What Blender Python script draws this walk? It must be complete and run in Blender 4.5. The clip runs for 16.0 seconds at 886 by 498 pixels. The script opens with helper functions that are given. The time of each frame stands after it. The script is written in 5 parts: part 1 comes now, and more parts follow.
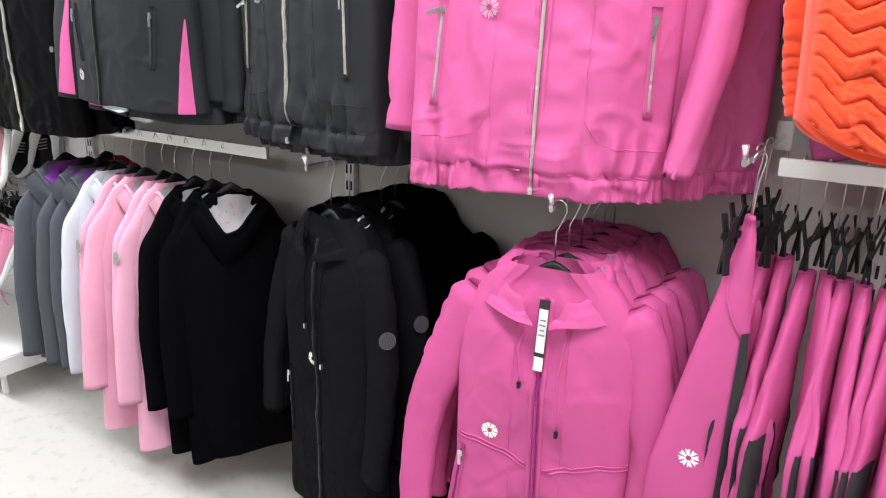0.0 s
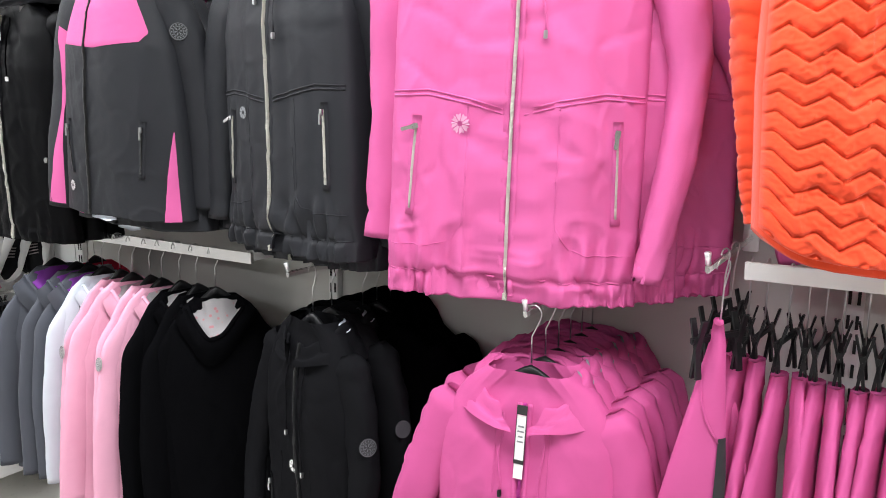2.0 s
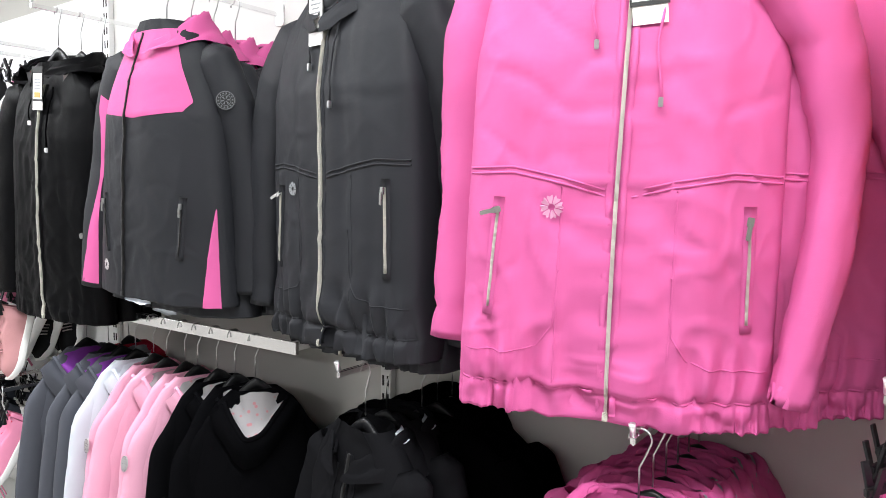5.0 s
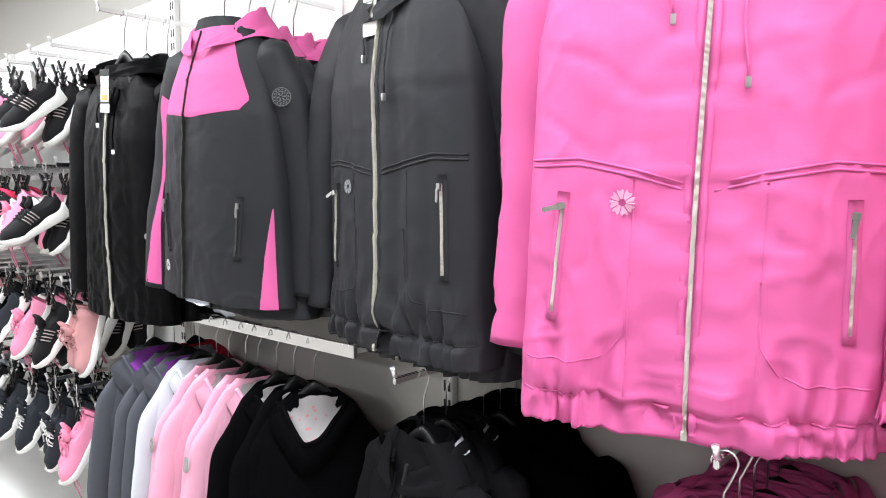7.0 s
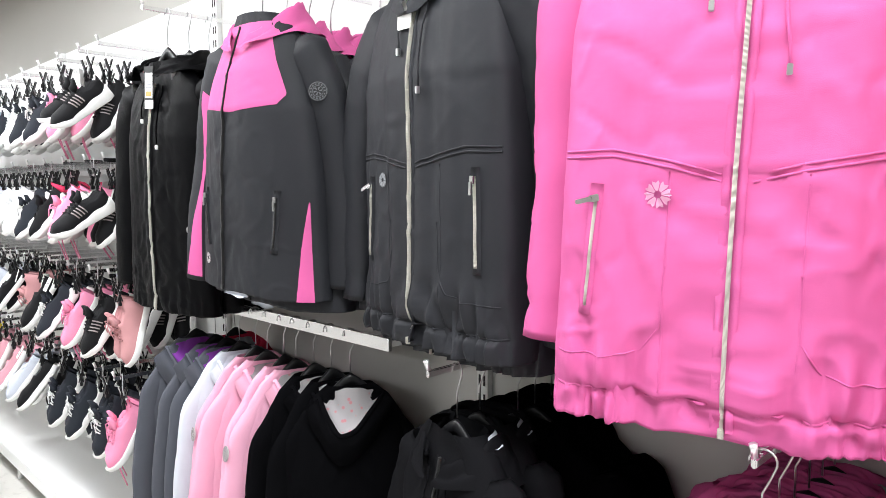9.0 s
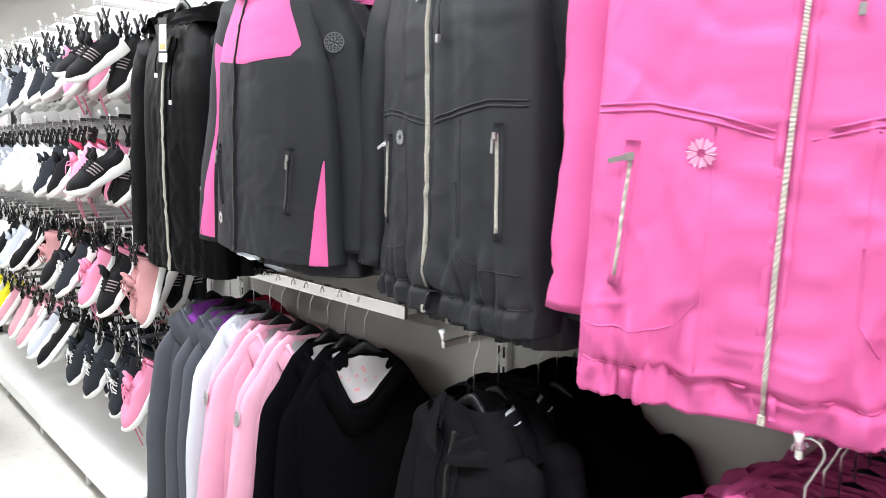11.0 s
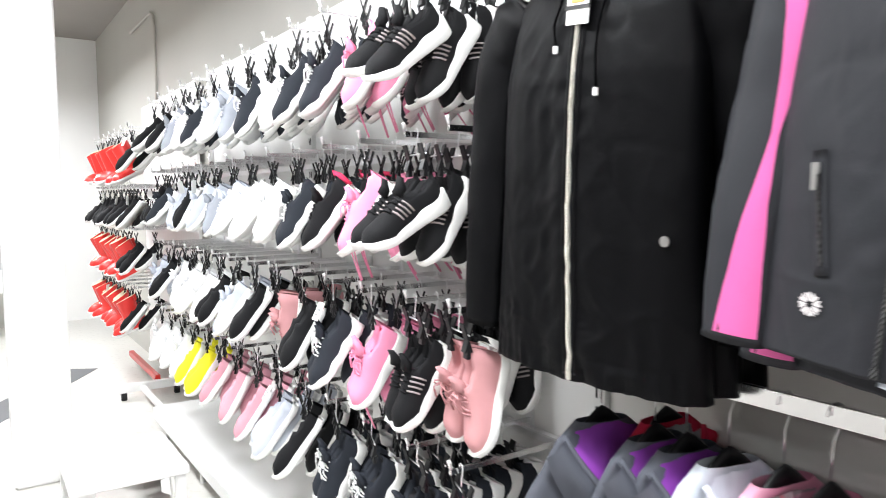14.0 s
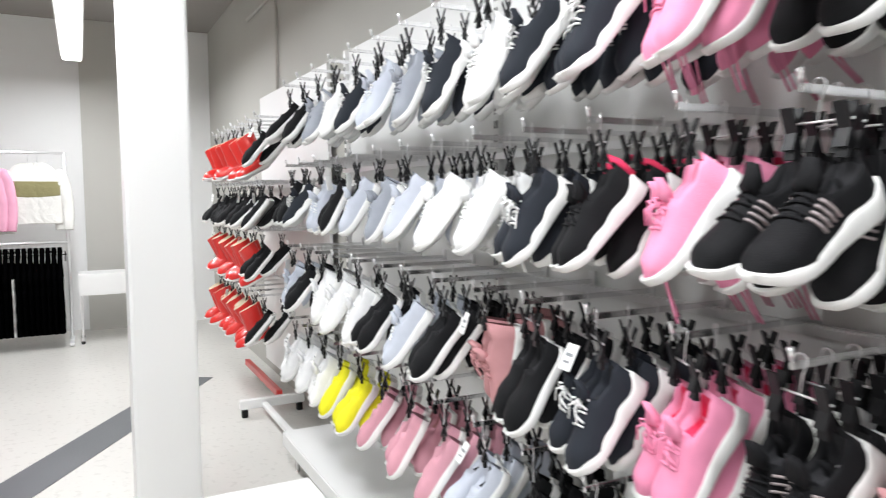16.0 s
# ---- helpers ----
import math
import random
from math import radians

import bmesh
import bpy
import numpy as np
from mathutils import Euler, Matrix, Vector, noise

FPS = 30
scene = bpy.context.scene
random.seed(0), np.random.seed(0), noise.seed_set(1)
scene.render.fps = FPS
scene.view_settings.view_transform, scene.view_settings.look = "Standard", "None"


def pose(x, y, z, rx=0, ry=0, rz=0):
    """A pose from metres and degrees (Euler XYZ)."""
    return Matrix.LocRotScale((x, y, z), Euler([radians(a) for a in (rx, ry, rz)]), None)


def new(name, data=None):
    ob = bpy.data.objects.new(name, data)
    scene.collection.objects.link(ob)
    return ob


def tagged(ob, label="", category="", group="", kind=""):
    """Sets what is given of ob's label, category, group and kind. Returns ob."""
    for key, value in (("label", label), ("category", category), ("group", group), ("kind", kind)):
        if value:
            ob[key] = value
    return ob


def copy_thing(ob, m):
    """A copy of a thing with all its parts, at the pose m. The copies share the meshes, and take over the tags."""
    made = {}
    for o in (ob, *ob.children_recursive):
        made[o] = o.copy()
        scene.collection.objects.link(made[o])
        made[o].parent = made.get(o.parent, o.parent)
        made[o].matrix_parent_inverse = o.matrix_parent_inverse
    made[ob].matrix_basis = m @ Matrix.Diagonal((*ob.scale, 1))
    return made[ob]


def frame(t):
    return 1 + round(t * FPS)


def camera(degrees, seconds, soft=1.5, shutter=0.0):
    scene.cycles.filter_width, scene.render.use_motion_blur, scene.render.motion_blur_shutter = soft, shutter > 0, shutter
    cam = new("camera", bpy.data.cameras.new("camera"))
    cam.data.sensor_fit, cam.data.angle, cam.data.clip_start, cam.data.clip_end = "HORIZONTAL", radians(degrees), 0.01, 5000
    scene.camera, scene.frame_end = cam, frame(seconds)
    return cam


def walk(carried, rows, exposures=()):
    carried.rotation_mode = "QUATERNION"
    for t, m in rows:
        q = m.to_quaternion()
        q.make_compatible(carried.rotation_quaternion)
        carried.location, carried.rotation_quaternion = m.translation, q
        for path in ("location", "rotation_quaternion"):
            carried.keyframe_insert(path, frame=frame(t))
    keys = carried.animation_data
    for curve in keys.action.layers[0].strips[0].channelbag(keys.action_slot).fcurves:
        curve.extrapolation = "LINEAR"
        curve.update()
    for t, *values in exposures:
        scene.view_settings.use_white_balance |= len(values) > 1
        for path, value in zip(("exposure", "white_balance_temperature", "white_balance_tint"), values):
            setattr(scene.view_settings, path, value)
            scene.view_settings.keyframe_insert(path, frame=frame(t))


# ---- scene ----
cam = camera(64.7, 16.0, soft=0.85, shutter=0.35)
METRES, EYE, TILT, LEAN, TURN = 2.8, 1.5, -17.0, -1.0, 33.2
ROWS = [
    (0.0, 0.0, 0.0, 0.0, 0.0, 0.0, -0.0),
    (0.5, -0.0013, -0.0017, 0.0036, 1.66, 2.02, -0.11),
    (1.0, 0.0017, -0.0004, 0.0057, 2.33, 2.79, -0.03),
    (1.5, 0.0079, -0.0057, 0.0101, 0.72, 5.9, 0.32),
    (2.0, 0.0132, -0.009, 0.0108, -0.34, 7.35, 0.91),
    (2.5, 0.0266, -0.0099, 0.0112, -0.07, 8.45, 1.27),
    (3.0, 0.0436, -0.0082, 0.0165, 0.95, 10.73, 1.07),
    (3.5, 0.0291, 0.0108, 0.019, 0.14, 11.69, 0.23),
    (4.0, 0.0116, 0.0352, 0.0317, 1.72, 11.67, -0.01),
    (4.5, -0.0068, 0.054, 0.0426, 2.15, 12.33, -0.04),
    (7.0, -0.0089, 0.0968, 0.0543, 8.29, 12.29, -1.17),
    (7.5, -0.008, 0.0969, 0.0539, 10.21, 12.46, -1.72),
    (8.0, -0.0056, 0.0977, 0.0533, 11.37, 12.07, -2.06),
    (10.5, -0.001, 0.1065, 0.0547, 11.53, 11.36, -1.96),
    (11.0, -0.0069, 0.1312, 0.0562, 13.28, 9.17, -3.68),
    (11.5, -0.066, 0.1672, 0.0697, 11.12, 9.89, -3.69),
    (12.0, -0.132, 0.2039, 0.0766, 9.41, 10.43, -2.26),
    (12.5, -0.1778, 0.2528, 0.0956, 13.62, 12.01, -2.78),
    (13.0, -0.2343, 0.2937, 0.1079, 19.62, 11.25, -4.52),
    (13.5, -0.3157, 0.3173, 0.1207, 21.25, 11.35, -5.9),
    (14.0, -0.393, 0.3574, 0.1214, 22.23, 11.77, -5.3),
    (14.5, -0.4354, 0.4203, 0.1414, 25.16, 10.25, -5.28),
    (15.0, -0.4868, 0.4565, 0.1527, 26.72, 9.18, -6.17),
    (15.5, -0.5668, 0.4757, 0.1655, 25.95, 10.44, -6.93),
    (16.0, -0.6467, 0.4946, 0.1676, 28.69, 10.91, -7.12),
]
EXPOSURES = [(0.0, -0.3), (3.5, -0.28), (4.5, -0.27), (8.0, -0.17), (11.0, -0.1), (12.0, 0.15), (12.5, 0.33), (13.0, 0.5), (13.5, 0.4), (14.0, 0.12), (14.5, -0.15), (15.5, -0.38), (16.0, -0.5)]
walk(cam, [(t, pose(0, 0, EYE, TILT, LEAN, TURN) @ pose(METRES * x, METRES * y, METRES * z, 90 + pitch, roll, yaw)) for t, x, y, z, yaw, pitch, roll in ROWS], EXPOSURES)

# ---- light ----
world = bpy.data.worlds.new("store_air")
world.use_nodes = True
world.node_tree.nodes["Background"].inputs[0].default_value = (0.95, 0.97, 1.0, 1)
world.node_tree.nodes["Background"].inputs[1].default_value = 0.05
scene.world = world

LAMP_Z = 2.85
LAMP_POWER = 72.0
LAMP_SPOTS = [(-9.0, 0.21), (-6.0, 0.0), (-3.0, 0.3), (0.0, 0.3), (3.0, 0.3),
              (-9.0, -3.2), (-6.0, -3.2), (-3.0, -3.2), (0.0, -3.2), (3.0, -3.2)]
for lx, ly in LAMP_SPOTS:
    lamp = bpy.data.lights.new("tube_light", "AREA")
    lamp.shape, lamp.size, lamp.size_y, lamp.energy = "RECTANGLE", 2.3, 0.16, LAMP_POWER * (1.35 if ly > -1 else 0.4)
    lamp.color = (0.94, 0.965, 1.0)
    new("tube_light", lamp).matrix_world = pose(lx, ly, LAMP_Z - 0.03)


# ---- materials ----
def material(name, color, rough=0.6, metal=0.0, grain=0.0, grain_scale=200.0, stain=0.0, stain_scale=3.0, spread=0.0,
             sheen=0.0, coat=0.0, weave=False, spec=0.5):
    m = bpy.data.materials.new(name)
    m.use_nodes = True
    t = m.node_tree
    b = t.nodes["Principled BSDF"]
    b.inputs["Base Color"].default_value = (*color, 1)
    b.inputs["Roughness"].default_value = rough
    b.inputs["Metallic"].default_value = metal
    b.inputs["Sheen Weight"].default_value = sheen
    b.inputs["Coat Weight"].default_value = coat
    b.inputs["Specular IOR Level"].default_value = spec
    co = t.nodes.new("ShaderNodeTexCoord")
    last = None
    if stain or spread:
        mix = t.nodes.new("ShaderNodeHueSaturation")
        mix.inputs["Color"].default_value = (*color, 1)
        total = None
        if stain:
            n = t.nodes.new("ShaderNodeTexNoise")
            n.inputs["Scale"].default_value = stain_scale
            n.inputs["Detail"].default_value = 5
            t.links.new(co.outputs["Object"], n.inputs["Vector"])
            r = t.nodes.new("ShaderNodeMapRange")
            r.inputs[1].default_value, r.inputs[2].default_value = 0.3, 0.7
            r.inputs[3].default_value, r.inputs[4].default_value = 1 - stain, 1 + stain
            t.links.new(n.outputs["Fac"], r.inputs[0])
            total = r.outputs[0]
        if spread:
            oi = t.nodes.new("ShaderNodeObjectInfo")
            r = t.nodes.new("ShaderNodeMapRange")
            r.inputs[3].default_value, r.inputs[4].default_value = 1 - spread, 1 + spread
            t.links.new(oi.outputs["Random"], r.inputs[0])
            if total:
                mul = t.nodes.new("ShaderNodeMath")
                mul.operation = "MULTIPLY"
                t.links.new(total, mul.inputs[0])
                t.links.new(r.outputs[0], mul.inputs[1])
                total = mul.outputs[0]
            else:
                total = r.outputs[0]
        t.links.new(total, mix.inputs["Value"])
        t.links.new(mix.outputs[0], b.inputs["Base Color"])
    if grain:
        n = t.nodes.new("ShaderNodeTexNoise")
        n.inputs["Scale"].default_value = grain_scale
        n.inputs["Detail"].default_value = 3
        t.links.new(co.outputs["Object"], n.inputs["Vector"])
        bump = t.nodes.new("ShaderNodeBump")
        bump.inputs["Strength"].default_value = grain
        bump.inputs["Distance"].default_value = 0.004
        t.links.new(n.outputs["Fac"], bump.inputs["Height"])
        if weave:
            w = t.nodes.new("ShaderNodeTexNoise")
            w.inputs["Scale"].default_value = 55
            w.inputs["Detail"].default_value = 6
            t.links.new(co.outputs["Object"], w.inputs["Vector"])
            b2 = t.nodes.new("ShaderNodeBump")
            b2.inputs["Strength"].default_value = 0.10
            b2.inputs["Distance"].default_value = 0.005
            t.links.new(w.outputs["Fac"], b2.inputs["Height"])
            t.links.new(b2.outputs[0], bump.inputs["Normal"])
        t.links.new(bump.outputs[0], b.inputs["Normal"])
    return m


def cloth(name, color, rough=0.7, sheen=0.0, stain=0.06, spec=0.25):
    return material(name, color, rough, grain=0.12, grain_scale=900, stain=stain, stain_scale=7, sheen=sheen, weave=True, spec=spec)


PINK = cloth("pink_softshell", (0.50, 0.078, 0.245))
HOTPINK = cloth("bright_pink_softshell", (0.56, 0.100, 0.285))
BLACK = cloth("black_softshell", (0.017, 0.0178, 0.0214), 0.62, spec=0.22)
MIDBLACK = cloth("deep_black_softshell", (0.0075, 0.0075, 0.0086), 0.75, spec=0.02)
PARKABLACK = cloth("parka_black", (0.0022, 0.0022, 0.0027), 0.5, spec=0.07)
SIDEBLACK = cloth("side_black_softshell", (0.0036, 0.0036, 0.0042), 0.85, spec=0.0)
# near-zero black; on the rear lower jackets it also stands in for shade
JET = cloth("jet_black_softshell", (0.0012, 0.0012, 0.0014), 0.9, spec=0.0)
ORANGE = cloth("orange_plush", (0.74, 0.062, 0.016), 0.85, 0.25, 0.16)
PALEPINK = cloth("pale_pink_softshell", (0.74, 0.36, 0.49))
PALEGREY = cloth("pale_grey_softshell", (0.58, 0.62, 0.68))
SLATE = cloth("slate_softshell", (0.07, 0.075, 0.092))
PURPLE = cloth("purple_lining", (0.20, 0.035, 0.30))
REDCLOTH = cloth("crimson_softshell", (0.42, 0.01, 0.04))
GREYLINING = cloth("grey_lining", (0.24, 0.25, 0.27), 0.8)
DARKPANEL = cloth("dark_grey_panel", (0.028, 0.028, 0.03))
OLIVE = cloth("olive_knit", (0.22, 0.20, 0.10), 0.9)
WHITEKNIT = cloth("off_white_knit", (0.7, 0.69, 0.66), 0.9)
WALLPAINT = material("cream_wall_paint", (0.50, 0.49, 0.455), 0.8, grain=0.08, grain_scale=120, stain=0.03, stain_scale=0.8)
PANEL = material("white_back_panel", (0.84, 0.84, 0.83), 0.45, grain=0.03, grain_scale=60, stain=0.02, stain_scale=1.5)
# the white panel again, greyed to carry the shade behind the jackets
SHADEDPANEL = material("shaded_back_panel", (0.60, 0.595, 0.57), 0.5, grain=0.03, grain_scale=60, stain=0.03, stain_scale=1.5)
WHITEMETAL = material("white_powder_coat", (0.8, 0.8, 0.79), 0.35, grain=0.03, grain_scale=500)
CHROME = material("chrome", (0.92, 0.92, 0.93), 0.3, 0.8)
POLISHED = material("polished_chrome", (0.85, 0.85, 0.86), 0.16, 1.0)
STEEL = material("brushed_steel", (0.6, 0.6, 0.6), 0.32, 1.0)
BLACKPLASTIC = material("black_plastic", (0.008, 0.008, 0.009), 0.4, spec=0.3)
SLOTBLACK = material("dark_slot", (0.02, 0.02, 0.02), 0.8)
CARD = material("white_card", (0.82, 0.82, 0.8), 0.6)
INK = material("black_ink", (0.02, 0.02, 0.02), 0.6)
PRICEORANGE = material("orange_print", (0.85, 0.3, 0.08), 0.6)
PRINTPINK = material("pale_print", (0.62, 0.28, 0.44), 0.5)
BADGEGREY = material("pale_badge", (0.52, 0.49, 0.49), 0.6, grain=0.1, grain_scale=700)
PRINTGREY = material("grey_print", (0.23, 0.24, 0.25), 0.5)
STITCH = material("badge_stitching", (0.10, 0.105, 0.115), 0.6)
CEILING = material("taupe_ceiling", (0.32, 0.30, 0.28), 0.9, stain=0.05, stain_scale=0.7)
TUBE = bpy.data.materials.new("tube_glow")
TUBE.use_nodes = True
TUBE.node_tree.nodes["Principled BSDF"].inputs["Emission Color"].default_value = (1, 0.99, 0.97, 1)
TUBE.node_tree.nodes["Principled BSDF"].inputs["Emission Strength"].default_value = 6.0
MIRROR = material("mirror_glass", (0.9, 0.9, 0.9), 0.02, 1.0)


def floral():
    m = cloth("floral_lining", (0.62, 0.60, 0.60), 0.8)
    t = m.node_tree
    b = t.nodes["Principled BSDF"]
    co = t.nodes["Texture Coordinate"]
    v = t.nodes.new("ShaderNodeTexVoronoi")
    v.inputs["Scale"].default_value = 46
    t.links.new(co.outputs["Object"], v.inputs["Vector"])
    ramp = t.nodes.new("ShaderNodeValToRGB")
    ramp.color_ramp.elements[0].color = (0.48, 0.20, 0.22, 1)
    ramp.color_ramp.elements[1].color = (0.34, 0.325, 0.33, 1)
    ramp.color_ramp.elements[0].position, ramp.color_ramp.elements[1].position = 0.16, 0.26
    t.links.new(v.outputs["Distance"], ramp.inputs[0])
    t.links.new(ramp.outputs[0], b.inputs["Base Color"])
    return m


def teeth(name, color):
    m = material(name, color, 0.45, 0.35)
    t = m.node_tree
    co = t.nodes["Texture Coordinate"]
    w = t.nodes.new("ShaderNodeTexWave")
    w.bands_direction = "Z"
    w.inputs["Scale"].default_value = 220
    t.links.new(co.outputs["Object"], w.inputs["Vector"])
    bump = t.nodes.new("ShaderNodeBump")
    bump.inputs["Distance"].default_value = 0.002
    t.links.new(w.outputs["Fac"], bump.inputs["Height"])
    t.links.new(bump.outputs[0], t.nodes["Principled BSDF"].inputs["Normal"])
    return m


def speckled_floor():
    m = material("speckled_floor", (0.60, 0.585, 0.55), 0.32, stain=0.05, stain_scale=0.9)
    t = m.node_tree
    b = t.nodes["Principled BSDF"]
    co = t.nodes["Texture Coordinate"]
    v = t.nodes.new("ShaderNodeTexNoise")
    v.inputs["Scale"].default_value = 22
    v.inputs["Detail"].default_value = 4
    t.links.new(co.outputs["Object"], v.inputs["Vector"])
    ramp = t.nodes.new("ShaderNodeValToRGB")
    ramp.color_ramp.elements[0].color = (0.555, 0.54, 0.505, 1)
    ramp.color_ramp.elements[1].color = (0.62, 0.605, 0.57, 1)
    ramp.color_ramp.elements[0].position, ramp.color_ramp.elements[1].position = 0.34, 0.44
    t.links.new(v.outputs["Fac"], ramp.inputs[0])
    hs = t.nodes["Hue/Saturation/Value"]
    t.links.new(ramp.outputs[0], hs.inputs["Color"])
    return m


FLORAL = floral()
ZIPGOLD = teeth("gold_zip_teeth", (0.64, 0.62, 0.54))
ZIPBLACK = teeth("black_zip_teeth", (0.03, 0.03, 0.03))
FLOOR = speckled_floor()
STRIPMAT = material("dark_grey_floor_strip", (0.11, 0.115, 0.125), 0.4, stain=0.08, stain_scale=2, grain=0.05)


# ---- mesh helpers ----
def mesh_object(name, verts, faces, mat, parent=None, smooth=True, label=""):
    me = bpy.data.meshes.new(name)
    me.from_pydata([tuple(v) for v in verts], [], faces)
    me.update()
    if smooth:
        me.shade_smooth()
    me.materials.append(mat)
    ob = new(name, me)
    if parent:
        ob.parent = parent
    if label:
        ob["label"] = label
    return ob


def part(name, bm, mat, parent=None, label="", smooth=False):
    me = bpy.data.meshes.new(name)
    bmesh.ops.recalc_face_normals(bm, faces=bm.faces)
    bm.to_mesh(me)
    bm.free()
    if smooth:
        me.shade_smooth()
    me.materials.append(mat)
    ob = new(name, me)
    if parent:
        ob.parent = parent
    if label:
        ob["label"] = label
    return ob


def thing(name, label, category, group="", at=None):
    ob = new(name)
    ob.empty_display_size = 0.05
    if at is not None:
        ob.matrix_world = at
    return tagged(ob, label, category, group)


def box(bm, x0, x1, y0, y1, z0, z1, bevel=0.0, m=None):
    r = bmesh.ops.create_cube(bm, size=1)
    for v in r["verts"]:
        v.co = Vector((x0 + (v.co.x + 0.5) * (x1 - x0), y0 + (v.co.y + 0.5) * (y1 - y0), z0 + (v.co.z + 0.5) * (z1 - z0)))
        if m is not None:
            v.co = m @ v.co
    if bevel:
        edges = {e for v in r["verts"] for e in v.link_edges}
        bmesh.ops.bevel(bm, geom=list(edges), offset=bevel, segments=2, affect="EDGES")
    return bm


def boxes(*args, bevel=0.0):
    bm = bmesh.new()
    for a in args:
        box(bm, *a, bevel=bevel)
    return bm


def tube_data(points, radius, sides=8, caps=True):
    """Verts and faces of a round tube along points; radius is one number or one for each point."""
    pts = [Vector(p) for p in points]
    verts, faces = [], []
    side = None
    for i, p in enumerate(pts):
        d = (pts[min(i + 1, len(pts) - 1)] - pts[max(i - 1, 0)]).normalized()
        if side is None:
            side = d.orthogonal().normalized()
        side = (side - d * side.dot(d)).normalized()
        other = d.cross(side)
        r = radius[i] if isinstance(radius, (list, tuple)) else radius
        for k in range(sides):
            a = 2 * math.pi * k / sides
            verts.append(p + side * r * math.cos(a) + other * r * math.sin(a))
    n = len(pts)
    for i in range(n - 1):
        for k in range(sides):
            k2 = (k + 1) % sides
            faces.append((i * sides + k, i * sides + k2, (i + 1) * sides + k2, (i + 1) * sides + k))
    if caps:
        faces.append(tuple(reversed(range(sides))))
        faces.append(tuple(range((n - 1) * sides, n * sides)))
    return verts, faces


def tube(name, points, radius, mat, parent=None, sides=8, label=""):
    v, f = tube_data(points, radius, sides)
    return mesh_object(name, v, f, mat, parent, True, label)


def joined(*datas):
    verts, faces = [], []
    for v, f in datas:
        o = len(verts)
        verts += list(v)
        faces += [tuple(i + o for i in q) for q in f]
    return verts, faces


def grid_faces(rows, cols, loop=False):
    faces = []
    for i in range(rows - 1):
        for k in range(cols if loop else cols - 1):
            k2 = (k + 1) % cols
            faces.append((i * cols + k, i * cols + k2, (i + 1) * cols + k2, (i + 1) * cols + k))
    return faces


def ramp(x, xs, ys):
    return float(np.interp(x, xs, ys))


# ---- hangers and hooks ----
HOOK_RISE = 0.115


def clothes_hanger(at, wide=0.36, slope=0.26, group="clothes hangers", label="black plastic clothes hanger with a bent steel hook"):
    """Origin where the hook lies on the arm; the shoulders spread along x."""
    h = thing("clothes_hanger", label, "hanger", group, at)
    pts = [Vector((0.018 * math.cos(a), 0, 0.003 - 0.018 + 0.018 * math.sin(a))) for a in np.linspace(math.pi * 1.05, -0.5, 12)]
    pts += [Vector((0.007, 0, -0.045)), Vector((0.0, 0, -0.06)), Vector((0, 0, -HOOK_RISE))]
    tube("hook", pts, 0.0017, STEEL, h, 6)
    verts, faces = [], []
    n = 21
    for i in range(n):
        s = -1 + 2 * i / (n - 1)
        x = s * wide / 2
        z = -HOOK_RISE - 0.003 - slope * wide * abs(s) ** 1.35
        tall = 0.040 - 0.018 * abs(s)
        deep = 0.007 + 0.005 * abs(s) ** 2
        yb = -0.012 * s * s
        for dy, dz in ((-deep, -tall), (-deep * 0.8, -0.006), (0, 0.0), (deep * 0.8, -0.006), (deep, -tall), (0.0, -tall + 0.006)):
            verts.append((x, yb + dy, z + dz))
    faces = grid_faces(n, 6, True) + [tuple(range(6)), tuple(range((n - 1) * 6, n * 6))]
    mesh_object("shoulder_bar", verts, faces, BLACKPLASTIC, h)
    return h


def display_arm(at, long=0.42, label="chrome merchandise peg fixed to the wall", mat=None, tip=True):
    """Origin on the wall; the arm comes out along -y."""
    a = thing("merchandise_peg", label, "peg", "pegs on the wall", at)
    part("bar", boxes((-0.004, 0.004, -long, 0, -0.007, 0.007), bevel=0.002), POLISHED, a)
    part("bracket", boxes((-0.016, 0.016, -0.008, 0.0, -0.03, 0.03), bevel=0.002), CHROME, a)
    if tip:
        tube("end_stop", [(0, -long + 0.004, 0.008), (0, -long, 0.02), (0, -long - 0.003, 0.028)], [0.005, 0.005, 0.006], CHROME, a, 8)
    return a


